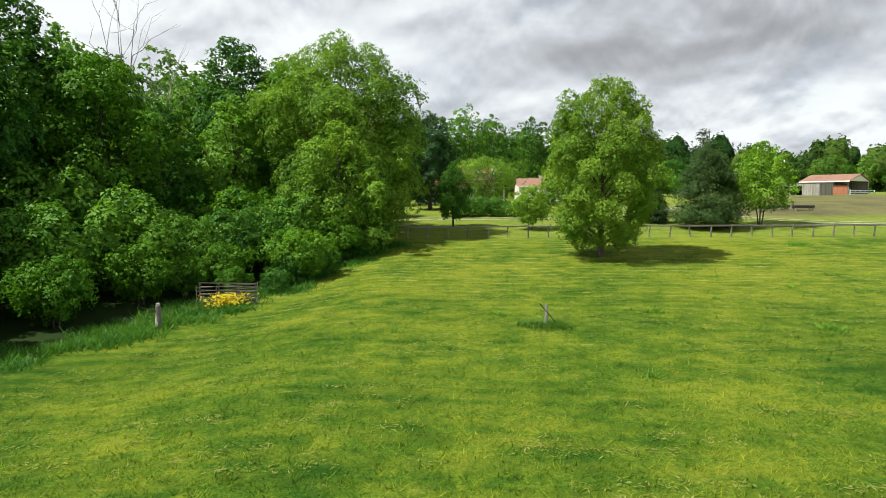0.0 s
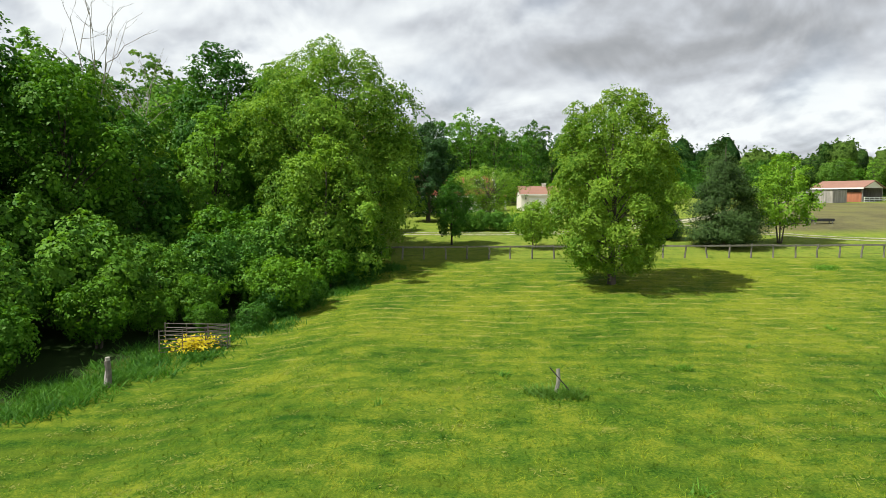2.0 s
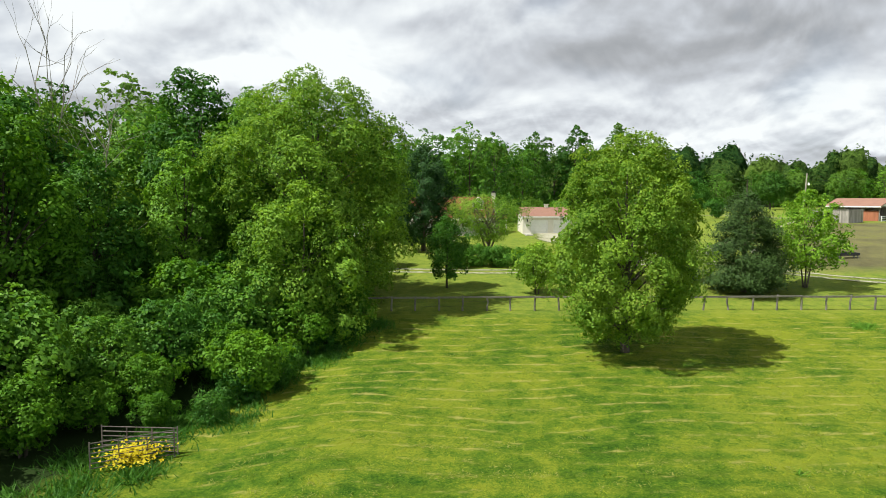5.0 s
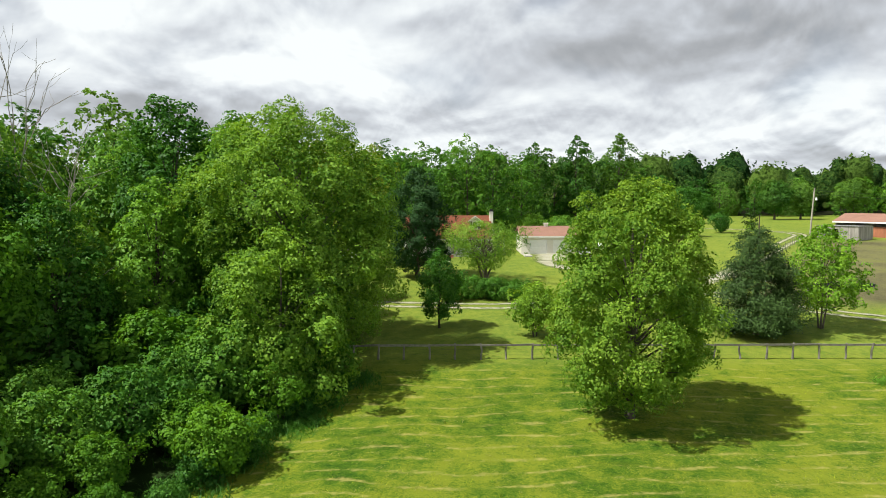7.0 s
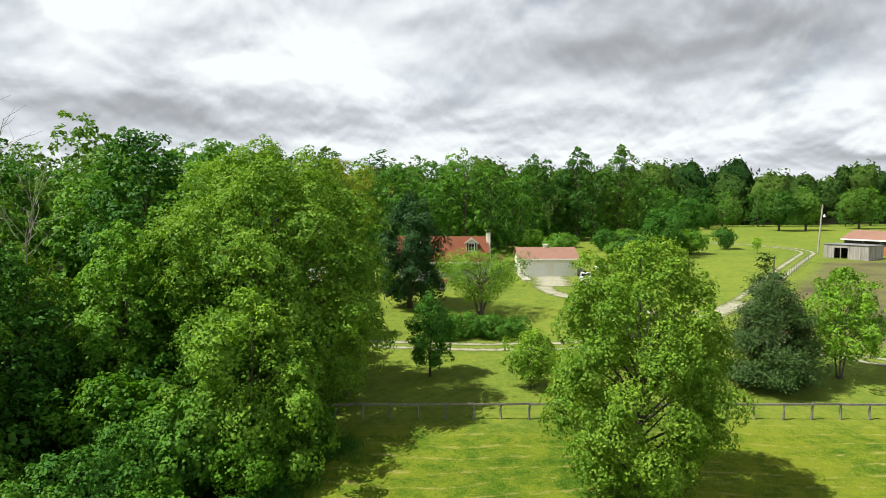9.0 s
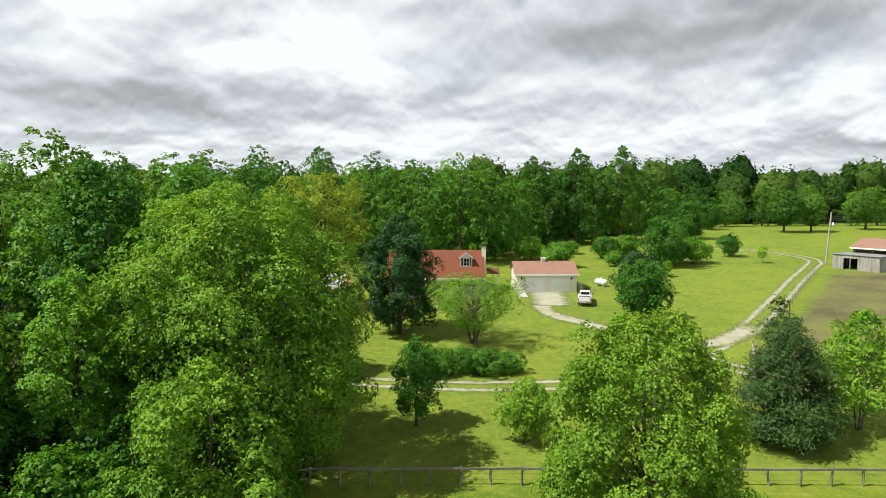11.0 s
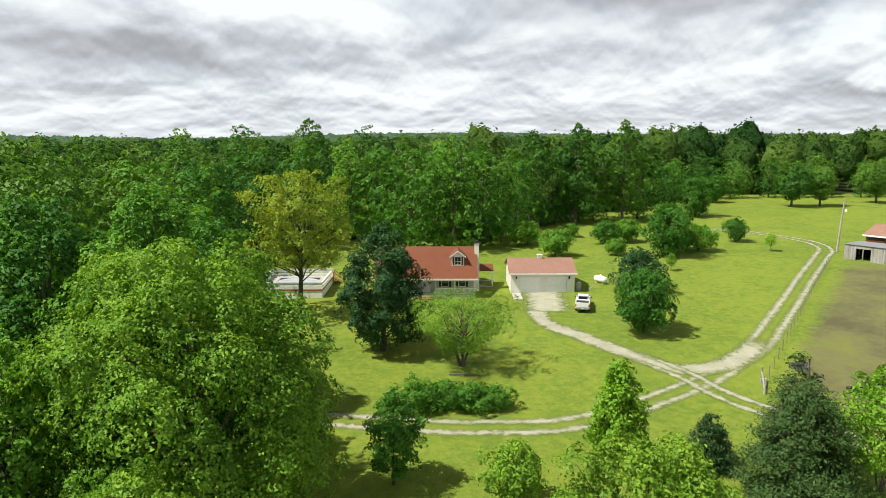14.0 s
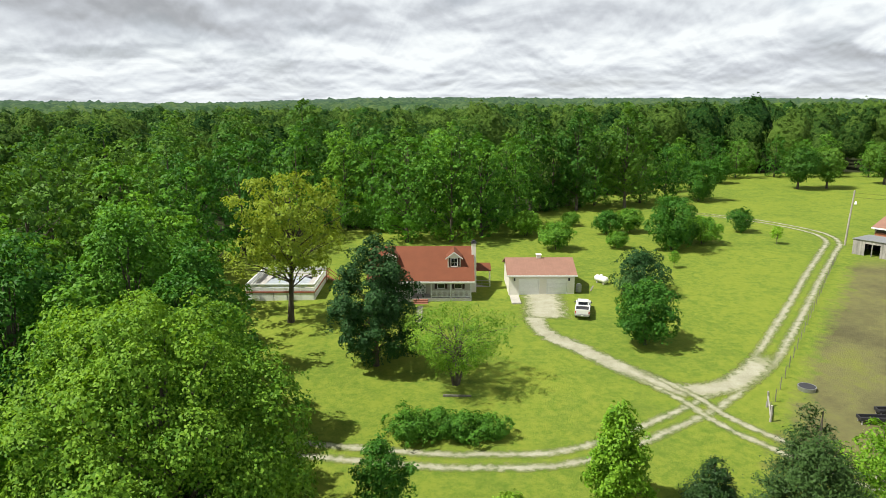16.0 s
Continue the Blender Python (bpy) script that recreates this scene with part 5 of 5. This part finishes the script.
def utility_pole():
    x, y = 71.6, 143.0
    p = thing("utility_pole", x, y, landz(x, y), "pale wooden utility pole with a yard light", "pole")
    part("shaft", tube(bmesh.new(), [(0, 0, -0.5), (0.25, 0, 4.5), (0.55, 0, 9.2)], [0.17, 0.15, 0.12], 10), BARK_PALE, p)
    part("arm", tube(bmesh.new(), [(0.45, 0, 7.2), (0.9, -0.1, 7.35)], [0.03, 0.03], 6), STEEL, p)
    part("lamp", tube(bmesh.new(), [(0.9, -0.1, 7.4), (0.9, -0.1, 7.0), (0.9, -0.1, 6.85)], [0.1, 0.22, 0.16], 12), WHITE, p, "white yard lamp")


utility_pole()
line = new("power_line", None)
line.location = (72.1, 143.0, 0)
tagged(line, "thin power lines running from the utility pole", "power line")
for dz in (15.6, 14.9):
    pts = [(70 * k / 12, -6 * k / 12, dz + 1.5 * k / 12 - 2.2 * math.sin(math.pi * k / 12)) for k in range(13)]
    part("wire", tube(bmesh.new(), pts, [0.02] * 13, 4), DARK, line)


# ---- fences ----
def rough_post(h, r, seed):
    rng = np.random.default_rng(seed)
    pts = [(float(rng.normal(0, 0.02)) * k, float(rng.normal(0, 0.02)) * k, -0.35 + (h + 0.35) * k / 3) for k in range(4)]
    return tube(bmesh.new(), pts, [r, r * 0.97, r * 0.92, r * 0.85], 7)


def board_fence():
    rng = np.random.default_rng(2)
    f = thing("board_fence", 0, 0, 0, "weathered post fence with one grey top board across the meadow", "fence")
    xs = np.arange(-9.2, 58, 1.93)
    meshes = []
    for k in range(5):
        ob = part("post", rough_post(1.18, 0.085, 20 + k), FENCE_WOOD, f)
        meshes.append(ob.data)
        ob.location = (xs[k], fence_y(xs[k]), landz(xs[k], fence_y(xs[k])))
    for i, x in enumerate(xs[5:]):
        ob = new("post", meshes[i % 5])
        ob.parent = f
        ob.matrix_basis = pose(x, fence_y(x), landz(x, fence_y(x)) + rng.normal(0, 0.03), rng.normal(0, 1.5), rng.normal(0, 1.5), rng.uniform(0, 360))
    for a, b in zip(xs, xs[1:]):
        za, zb = (landz(v, fence_y(v)) + 1.1 + rng.normal(0, 0.02) for v in (a, b))
        bm = boxes((-0.98, -0.03, -0.075, 0.98, 0.03, 0.075), bev=0.01)
        ob = part("rail", bm, FENCE_WOOD, f)
        ob.matrix_basis = pose((a + b) / 2, fence_y((a + b) / 2) - 0.1, (za + zb) / 2, 0, math.degrees(-math.atan2(zb - za, b - a)), math.degrees(math.atan2(fence_y(b) - fence_y(a), b - a)))
    part("wire", wires([(x, fence_y(x), landz(x, fence_y(x))) for x in xs], (0.35, 0.75), 0.004), DARK, f, "thin dark fence wire")


def fence_y(x):
    return 64.2 - 0.02 * x


def wires(pts, heights, r=0.006):
    bm = bmesh.new()
    for h in heights:
        for a, b in zip(pts, pts[1:]):
            tube(bm, [Vector(a) + Vector((0, 0, h)), Vector(b) + Vector((0, 0, h))], [r, r], 3)
    return bm


board_fence()


def wire_fence():
    f = thing("wire_fence", 0, 0, 0, "wire fence on thin steel posts along the driveway", "fence")
    n = 22
    pts = []
    for k in range(n):
        t = k / (n - 1)
        x, y = 33.0 + (64.5 - 33.0) * t, 86.4 + (133.0 - 86.4) * t
        pts.append((x, y, landz(x, y)))
    me = None
    for p in pts:
        if me is None:
            ob = part("post", boxes((-0.025, -0.025, -0.3, 0.025, 0.025, 1.25)), FENCE_WOOD, f)
            me = ob.data
        else:
            ob = new("post", me)
            ob.parent = f
        ob.location = p
    part("wire", wires(pts, (0.3, 0.6, 0.9, 1.2), 0.005), DARK, f)
    # the wooden corner brace
    for x, y, h in ((32.6, 85.4, 1.5), (33.4, 87.8, 1.5)):
        ob = part("corner_post", rough_post(h, 0.1, 5), GREY_WOOD, f)
        ob.location = (x, y, landz(x, y))
    z = landz(33, 86)
    part("brace", tube(bmesh.new(), [(32.6, 85.4, z + 0.3), (33.4, 87.8, z + 1.2)], [0.06, 0.06], 5), GREY_WOOD, f)


wire_fence()


def farm_gate():
    """A galvanised tube gate, swung half open, with a second one leaning behind it."""
    def gate(x, y, rz, length, label):
        g = thing("farm_gate", x, y, landz(x, y), label, "gate", "old gates", rz=rz)
        for x0 in (0.0, length):
            part("stile", tube(bmesh.new(), [(x0, 0, 0.08), (x0, 0, 1.32)], [0.03, 0.03], 6), RUSTY, g)
        for k in range(6):
            part("bar", tube(bmesh.new(), [(0, 0, 0.15 + 0.22 * k), (length, 0, 0.15 + 0.22 * k)], [0.024, 0.024], 6), RUSTY, g)
        for x0 in (length / 3, 2 * length / 3):
            part("strut", boxes((x0 - 0.02, -0.03, 0.15, x0 + 0.02, 0.03, 1.25)), RUSTY, g)
        part("foot", boxes((-0.04, -0.04, -0.06, 0.04, 0.04, 0.08), (length - 0.04, -0.04, -0.06, length + 0.04, 0.04, 0.08)), RUSTY, g)
    gate(-11.3, 40.4, 176, 3.6, "galvanised tube farm gate at the wood's edge")
    gate(-11.35, 40.15, 210, 3.4, "rusty tube farm gate standing across the flowers")


farm_gate()


def old_post():
    z = landz(4.45, 28.7)
    p = thing("old_fence_post", 4.45, 28.7, z, "short weathered fence post in tall grass with a leaning rod", "post")
    part("post", rough_post(0.95, 0.085, 9), GREY_WOOD, p)
    part("rod", tube(bmesh.new(), [(-0.28, -0.05, 1.02), (0.55, -0.1, 0.05)], [0.022, 0.022], 5), DARK, p, "dark leaning rod")


old_post()
stub = thing("wire_post", -14.3, 33.2, landz(-14.3, 33.2), "grey post wrapped in loose wire mesh", "post")
part("post", rough_post(1.3, 0.12, 14), GREY_WOOD, stub)
part("mesh_roll", tube(bmesh.new(), [(0, 0, 0.02), (0.05, 0, 0.6), (0.0, 0, 1.15)], [0.15, 0.12, 0.13], 9), RUSTY, stub)


def feeder(x, y, rz):
    f = thing("hay_feeder", x, y, landz(x, y), "dark low feed trough in the paddock", "feeder", "feed troughs", rz=rz)
    part("tray", boxes((-1.3, -0.4, 0.35, 1.3, -0.33, 0.62), (-1.3, 0.33, 0.35, 1.3, 0.4, 0.62), (-1.3, -0.33, 0.35, -1.23, 0.33, 0.62), (1.23, -0.33, 0.35, 1.3, 0.33, 0.62), (-1.23, -0.33, 0.3, 1.23, 0.33, 0.36)), DARK, f)
    for x0 in (-1.1, 1.1):
        for y0 in (-0.3, 0.3):
            part("leg", boxes((x0 - 0.05, y0 - 0.05, -0.05, x0 + 0.05, y0 + 0.05, 0.35)), GREY_WOOD, f)


feeder(46.0, 85.5, 4)
feeder(43.2, 86.2, 0)
feeder(41.0, 85.0, -4)
tank = thing("stock_tank", 38.4, 90.8, landz(38.4, 90.8), "low round galvanised stock tank in the paddock", "tank")
part("wall", tube(bmesh.new(), [(0, 0, -0.03), (0, 0, 0.32), (0, 0, 0.36)], [0.75, 0.78, 0.80], 20), STEEL, tank)
part("water", tube(bmesh.new(), [(0, 0, 0.361), (0, 0, 0.366)], [0.72, 0.72], 20), DARK, tank, "dark water")

planter = thing("timber_edging", 6.3, 90.6, landz(6.3, 90.6), "pale timber lying on the lawn under the spreading tree", "timber", rz=-3)
part("beam", boxes((-1.3, -0.1, -0.03, 1.3, 0.1, 0.15), bev=0.02), FENCE_WOOD, planter)


# ---- gravel ----
def track(name, pts, width, label, ruts, zoff):
    """A strip of gravel that follows the ground along a smooth line."""
    P = [Vector((*p, 0)) for p in pts]
    line = []
    for i in range(len(P) - 1):
        a, b, c, d = P[max(i - 1, 0)], P[i], P[i + 1], P[min(i + 2, len(P) - 1)]
        n = max(2, int((c - b).length / 0.7))
        for k in range(n):
            t = k / n
            line.append(0.5 * ((2 * b) + (c - a) * t + (2 * a - 5 * b + 4 * c - d) * t * t + (3 * b - a - 3 * c + d) * t ** 3))
    line.append(P[-1])
    bm = bmesh.new()
    uv = bm.loops.layers.uv.new("across")
    rows = []
    cols = 9
    s = 0.0
    for i, p in enumerate(line):
        d = (line[min(i + 1, len(line) - 1)] - line[max(i - 1, 0)]).normalized()
        side = Vector((d.y, -d.x, 0))
        s += 0 if i == 0 else (p - line[i - 1]).length
        row = []
        for k in range(cols):
            u = (0, 0.03, 0.2, 0.35, 0.5, 0.65, 0.8, 0.97, 1)[k]
            q = p + side * (u - 0.5) * width
            z = landz(q.x, q.y) + (-0.03 if k in (0, cols - 1) or i in (0, len(line) - 1) else zoff)
            row.append((bm.verts.new((q.x, q.y, z)), u, s))
        rows.append(row)
    for r0, r1 in zip(rows, rows[1:]):
        for k in range(cols - 1):
            vs = (r0[k], r0[k + 1], r1[k + 1], r1[k])
            f = bm.faces.new([v[0] for v in vs])
            f.smooth = True
            for lp, v in zip(f.loops, vs):
                lp[uv].uv = (v[1], v[2] / s)
    ob = part(name, bm, GRAVEL_RUTS if ruts else GRAVEL)
    return tagged(ob, label, "road", kind="structure")


def b_gravel(ruts):
    def build(nt, out):
        p = where(nt)
        grass, fine = grass_colour(nt, p)
        uvn = nt.nodes.new("ShaderNodeUVMap")
        uvn.uv_map = "across"
        sp = nt.nodes.new("ShaderNodeSeparateXYZ")
        nt.links.new(uvn.outputs[0], sp.inputs[0])
        u = mth(nt, "MULTIPLY", mth(nt, "ABSOLUTE", mth(nt, "SUBTRACT", sp.outputs[0], 0.5)), 2.0)
        ragged = mth(nt, "MULTIPLY", mth(nt, "SUBTRACT", tex(nt, p, 1.3, 5, 0.7), 0.5), 0.9)
        if ruts:
            band = mth(nt, "SUBTRACT", 0.43, mth(nt, "ABSOLUTE", mth(nt, "SUBTRACT", u, 0.54)))
        else:
            band = mth(nt, "SUBTRACT", 0.70, u)
        k = mth(nt, "ADD", mth(nt, "MULTIPLY", mth(nt, "ADD", band, mth(nt, "MULTIPLY", ragged, 0.85 if ruts else 1.0)), 2.3), 0.0, clamp=True)
        rim = mth(nt, "MULTIPLY", mth(nt, "SUBTRACT", 1.0, u), 8.0, clamp=True)
        k = mth(nt, "MULTIPLY", k, rim)
        v = sp.outputs[1]
        ends = mth(nt, "MULTIPLY", mth(nt, "MINIMUM", v, mth(nt, "SUBTRACT", 1.0, v)), 9.0)
        k = mth(nt, "MULTIPLY", k, mth(nt, "ADD", ends, ragged, clamp=True))
        pebble = mth(nt, "ADD", mth(nt, "MULTIPLY", tex(nt, p, 14.0, 3, 0.7), 0.6), mth(nt, "MULTIPLY", tex(nt, p, 0.7, 4, 0.6), 0.5))
        stone = ramp(nt, pebble, [(0.35, (0.235, 0.23, 0.16)), (0.55, (0.365, 0.355, 0.265)), (0.75, (0.48, 0.465, 0.375))])
        h = mixc(nt, k, mth(nt, "ADD", fine, tex(nt, p, 16.0, 3, 0.7)), pebble)
        principled(nt, out, mixc(nt, k, grass, stone), 0.9, 0, 0.06, h, 0.7, 0.10)
        # loose gravel thins out to nothing over the grass
        for n in nt.nodes:
            if n.type == "BSDF_PRINCIPLED":
                nt.links.new(mth(nt, "MULTIPLY", k, 1.15, clamp=True), n.inputs["Alpha"])
    return build


GRAVEL = material("gravel", b_gravel(False))
GRAVEL_RUTS = material("gravel_ruts", b_gravel(True))
track("driveway", [(52.0, 177.5), (58.9, 172.2), (65.9, 165.3), (70.3, 158.3), (72.3, 151.6), (70.9, 145.2), (66.1, 138.1), (56.9, 124.9), (48.1, 112.1), (41.9, 103.3), (37.1, 96.8), (33.1, 92.8), (29.7, 91.2), (26.4, 91.6), (23.6, 94.8)], 3.6,
      "pale gravel driveway with two wheel ruts winding to the garage", True, 0.020)
track("garage_drive", [(39.0, 99.6), (34.4, 94.0), (30.6, 91.4), (26.8, 91.2), (24.8, 93.2), (21.9, 97.1), (19.2, 101.2), (16.7, 104.9), (15.9, 109.0), (16.7, 114.9)], 4.6, "worn gravel drive curving up to the garage", False, 0.026)
track("farm_track", [(-16, 84), (-8, 82.6), (4.0, 80.6), (8, 80.4), (12.8, 80.4), (16.4, 81.3), (21.1, 83.6), (25.1, 86.1), (28.3, 88.2), (32.0, 91.5), (36, 96.0)], 3.2, "two-rut gravel farm track across the yard", True, 0.024)
track("farm_track", [(22.6, 96.0), (25.4, 92.4), (27.5, 88.9), (28.5, 86.3), (30.5, 83.4), (36, 77.5), (44, 73.0), (60, 70.0)], 3.0, "gravel track leading to the paddock", True, 0.030)
track("gravel_apron", [(17.0, 109.5), (17.6, 113.5), (17.9, 120.6)], 9.4, "thin gravel apron in front of the garage", False, 0.034)
track("footpath", [(2.0, 108.5), (1.9, 112.0), (1.9, 115.8)], 1.5, "pale path to the porch steps", False, 0.02)
slab = thing("concrete_slab", 14.2, 117.2, landz(14.2, 117.2), "pale concrete slab at the garage corner", "slab", kind="structure")
part("slab_top", boxes((-0.6, -1.9, -0.2, 0.6, 1.7, 0.13), bev=0.02), CONCRETE, slab)


# ---- grass and weeds ----
def tufts(seed, n, area, size, spread, blades=3):
    rng = np.random.default_rng(seed)
    x0, x1, y0, y1 = area
    u = rng.uniform(size=n)
    y = y0 + (y1 - y0) * u ** spread
    half = np.clip((y + 6) * 0.75, 8, 60)
    x = np.clip(rng.uniform(-1, 1, n) * half + 1.5, x0, x1)
    keep = (x > -10.5 - np.clip(35 - y, 0, 20) * 0.35)
    x, y = x[keep], y[keep]
    x, y = np.repeat(x, blades) + rng.normal(0, 0.06, len(x) * blades), np.repeat(y, blades) + rng.normal(0, 0.06, len(y) * blades)
    return blade_quads(rng, x, y, size)


def blade_quads(rng, x, y, size):
    m = len(x)
    base = np.stack([x, y, land(x, y) - 0.02], 1)
    a = rng.uniform(0, math.tau, m)
    w = np.stack([np.cos(a), np.sin(a), np.zeros(m)], 1)
    h = (size * rng.uniform(0.5, 1.4, m))[:, None]
    lean = np.stack([rng.normal(0, 0.9, m), rng.normal(0, 0.9, m), np.ones(m)], 1) * h
    return np.stack([base - w * h * 0.10, base + w * h * 0.10, base + lean * 0.7 + w * h * 0.06, base + lean + w * 0.003], 1)


grass = new("grass", quad_mesh("grass", tufts(1, 44000, (-24, 40, 6, 58), 0.12, 1.5), BLADE))
tagged(grass, "short uneven meadow grass with cut stalks", "grass", kind="stuff")


def cut_hay():
    """Stalks of cut grass left lying in broken rows across the meadow."""
    rng = np.random.default_rng(21)
    xs, ys = [], []
    for y0 in np.arange(9.0, 61.0, 1.3):
        x = -16.0
        while x < 46:
            x += rng.exponential(2.6)
            run = rng.exponential(1.3) + 0.3
            n = int(run * (26 if y0 < 40 else 16))
            px = x + rng.uniform(0, run, n)
            xs.append(px)
            ys.append(y0 + rng.normal(0, 0.35) + 1.1 * np.sin(px * 0.11 + 1.0) + rng.normal(0, 0.20, n))
            x += run
    x, y = np.concatenate(xs), np.concatenate(ys)
    keep = (x > -10.0 - np.clip(38 - y, 0, 20) * 0.35) & (y < 62)
    x, y = x[keep], y[keep]
    n = len(x)
    pos = np.stack([x, y, land(x, y) + rng.uniform(0.015, 0.05, n)], 1)
    q = leaves(rng, pos, np.tile([0, -0.2, 1.0], (n, 1)), 0.135, 0.25, 0.3, 0.0)
    tagged(new("cut_hay", quad_mesh("cut_hay", q, L_HAY)), "pale cut hay lying in broken rows on the meadow", "hay", kind="stuff")


L_HAY = leaf("cut_stalks", (0.17, 0.215, 0.035), (0.40, 0.39, 0.12), 0.2)
cut_hay()


def weeds(name, seed, spots, mat, size, label, count):
    rng = np.random.default_rng(seed)
    qs = []
    for x, y, r in spots:
        n = int(count * r * r)
        xs, ys = x + rng.normal(0, r * 0.5, n), y + rng.normal(0, r * 0.5, n)
        qs.append(blade_quads(rng, xs, ys, size))
    ob = new(name, quad_mesh(name, np.concatenate(qs), mat))
    return tagged(ob, label, "grass", kind="stuff")


L_TALL = leaf("tall_grass", (0.062, 0.165, 0.022), (0.160, 0.300, 0.045))
weeds("tall_grass", 4, [(4.3, 28.6, 0.65), (5.0, 28.5, 0.5), (3.7, 28.8, 0.4)], L_TALL, 0.27, "tall grass left standing round the old post", 900)
rng = np.random.default_rng(6)
spots = [(np.interp(y, [22, 28, 33, 40, 48, 56, 62], [-19.0, -15.5, -13.3, -10.6, -8.0, -5.5, -4.2]) + rng.normal(-2.0, 1.5), y, rng.uniform(0.7, 1.5)) for y in np.arange(21, 62, 0.55)]
weeds("weeds", 5, spots, L_DEEP, 0.30, "rank weeds along the edge of the wood", 230)


weeds("dock_plants", 11, [(10.3, 32.2, 0.35), (31.2, 58.6, 0.8), (32.0, 59.0, 0.5), (16.5, 27.9, 0.5), (2.7, 31.1, 0.25), (14.8, 36.0, 0.25), (-2.0, 27.5, 0.2), (6.6, 20.5, 0.25), (21.0, 40.0, 0.3)], L_MID, 0.22, "dark green weed clumps dotted about the meadow", 700)


def flowers():
    rng = np.random.default_rng(8)
    n = 900
    x, y = -12.9 + rng.normal(0, 0.55, n), 39.6 + rng.normal(0, 0.5, n)
    z = land(x, y) + rng.uniform(0.15, 0.75, n)
    q = leaves(rng, np.stack([x, y, z], 1), np.tile([0, -0.3, 1.0], (n, 1)), 0.13, 0.9, 0.6)
    tagged(new("yellow_flowers", quad_mesh("yellow_flowers", q, L_FLOWER)), "bright yellow wild flowers behind the gate", "flowers", kind="stuff")


flowers()
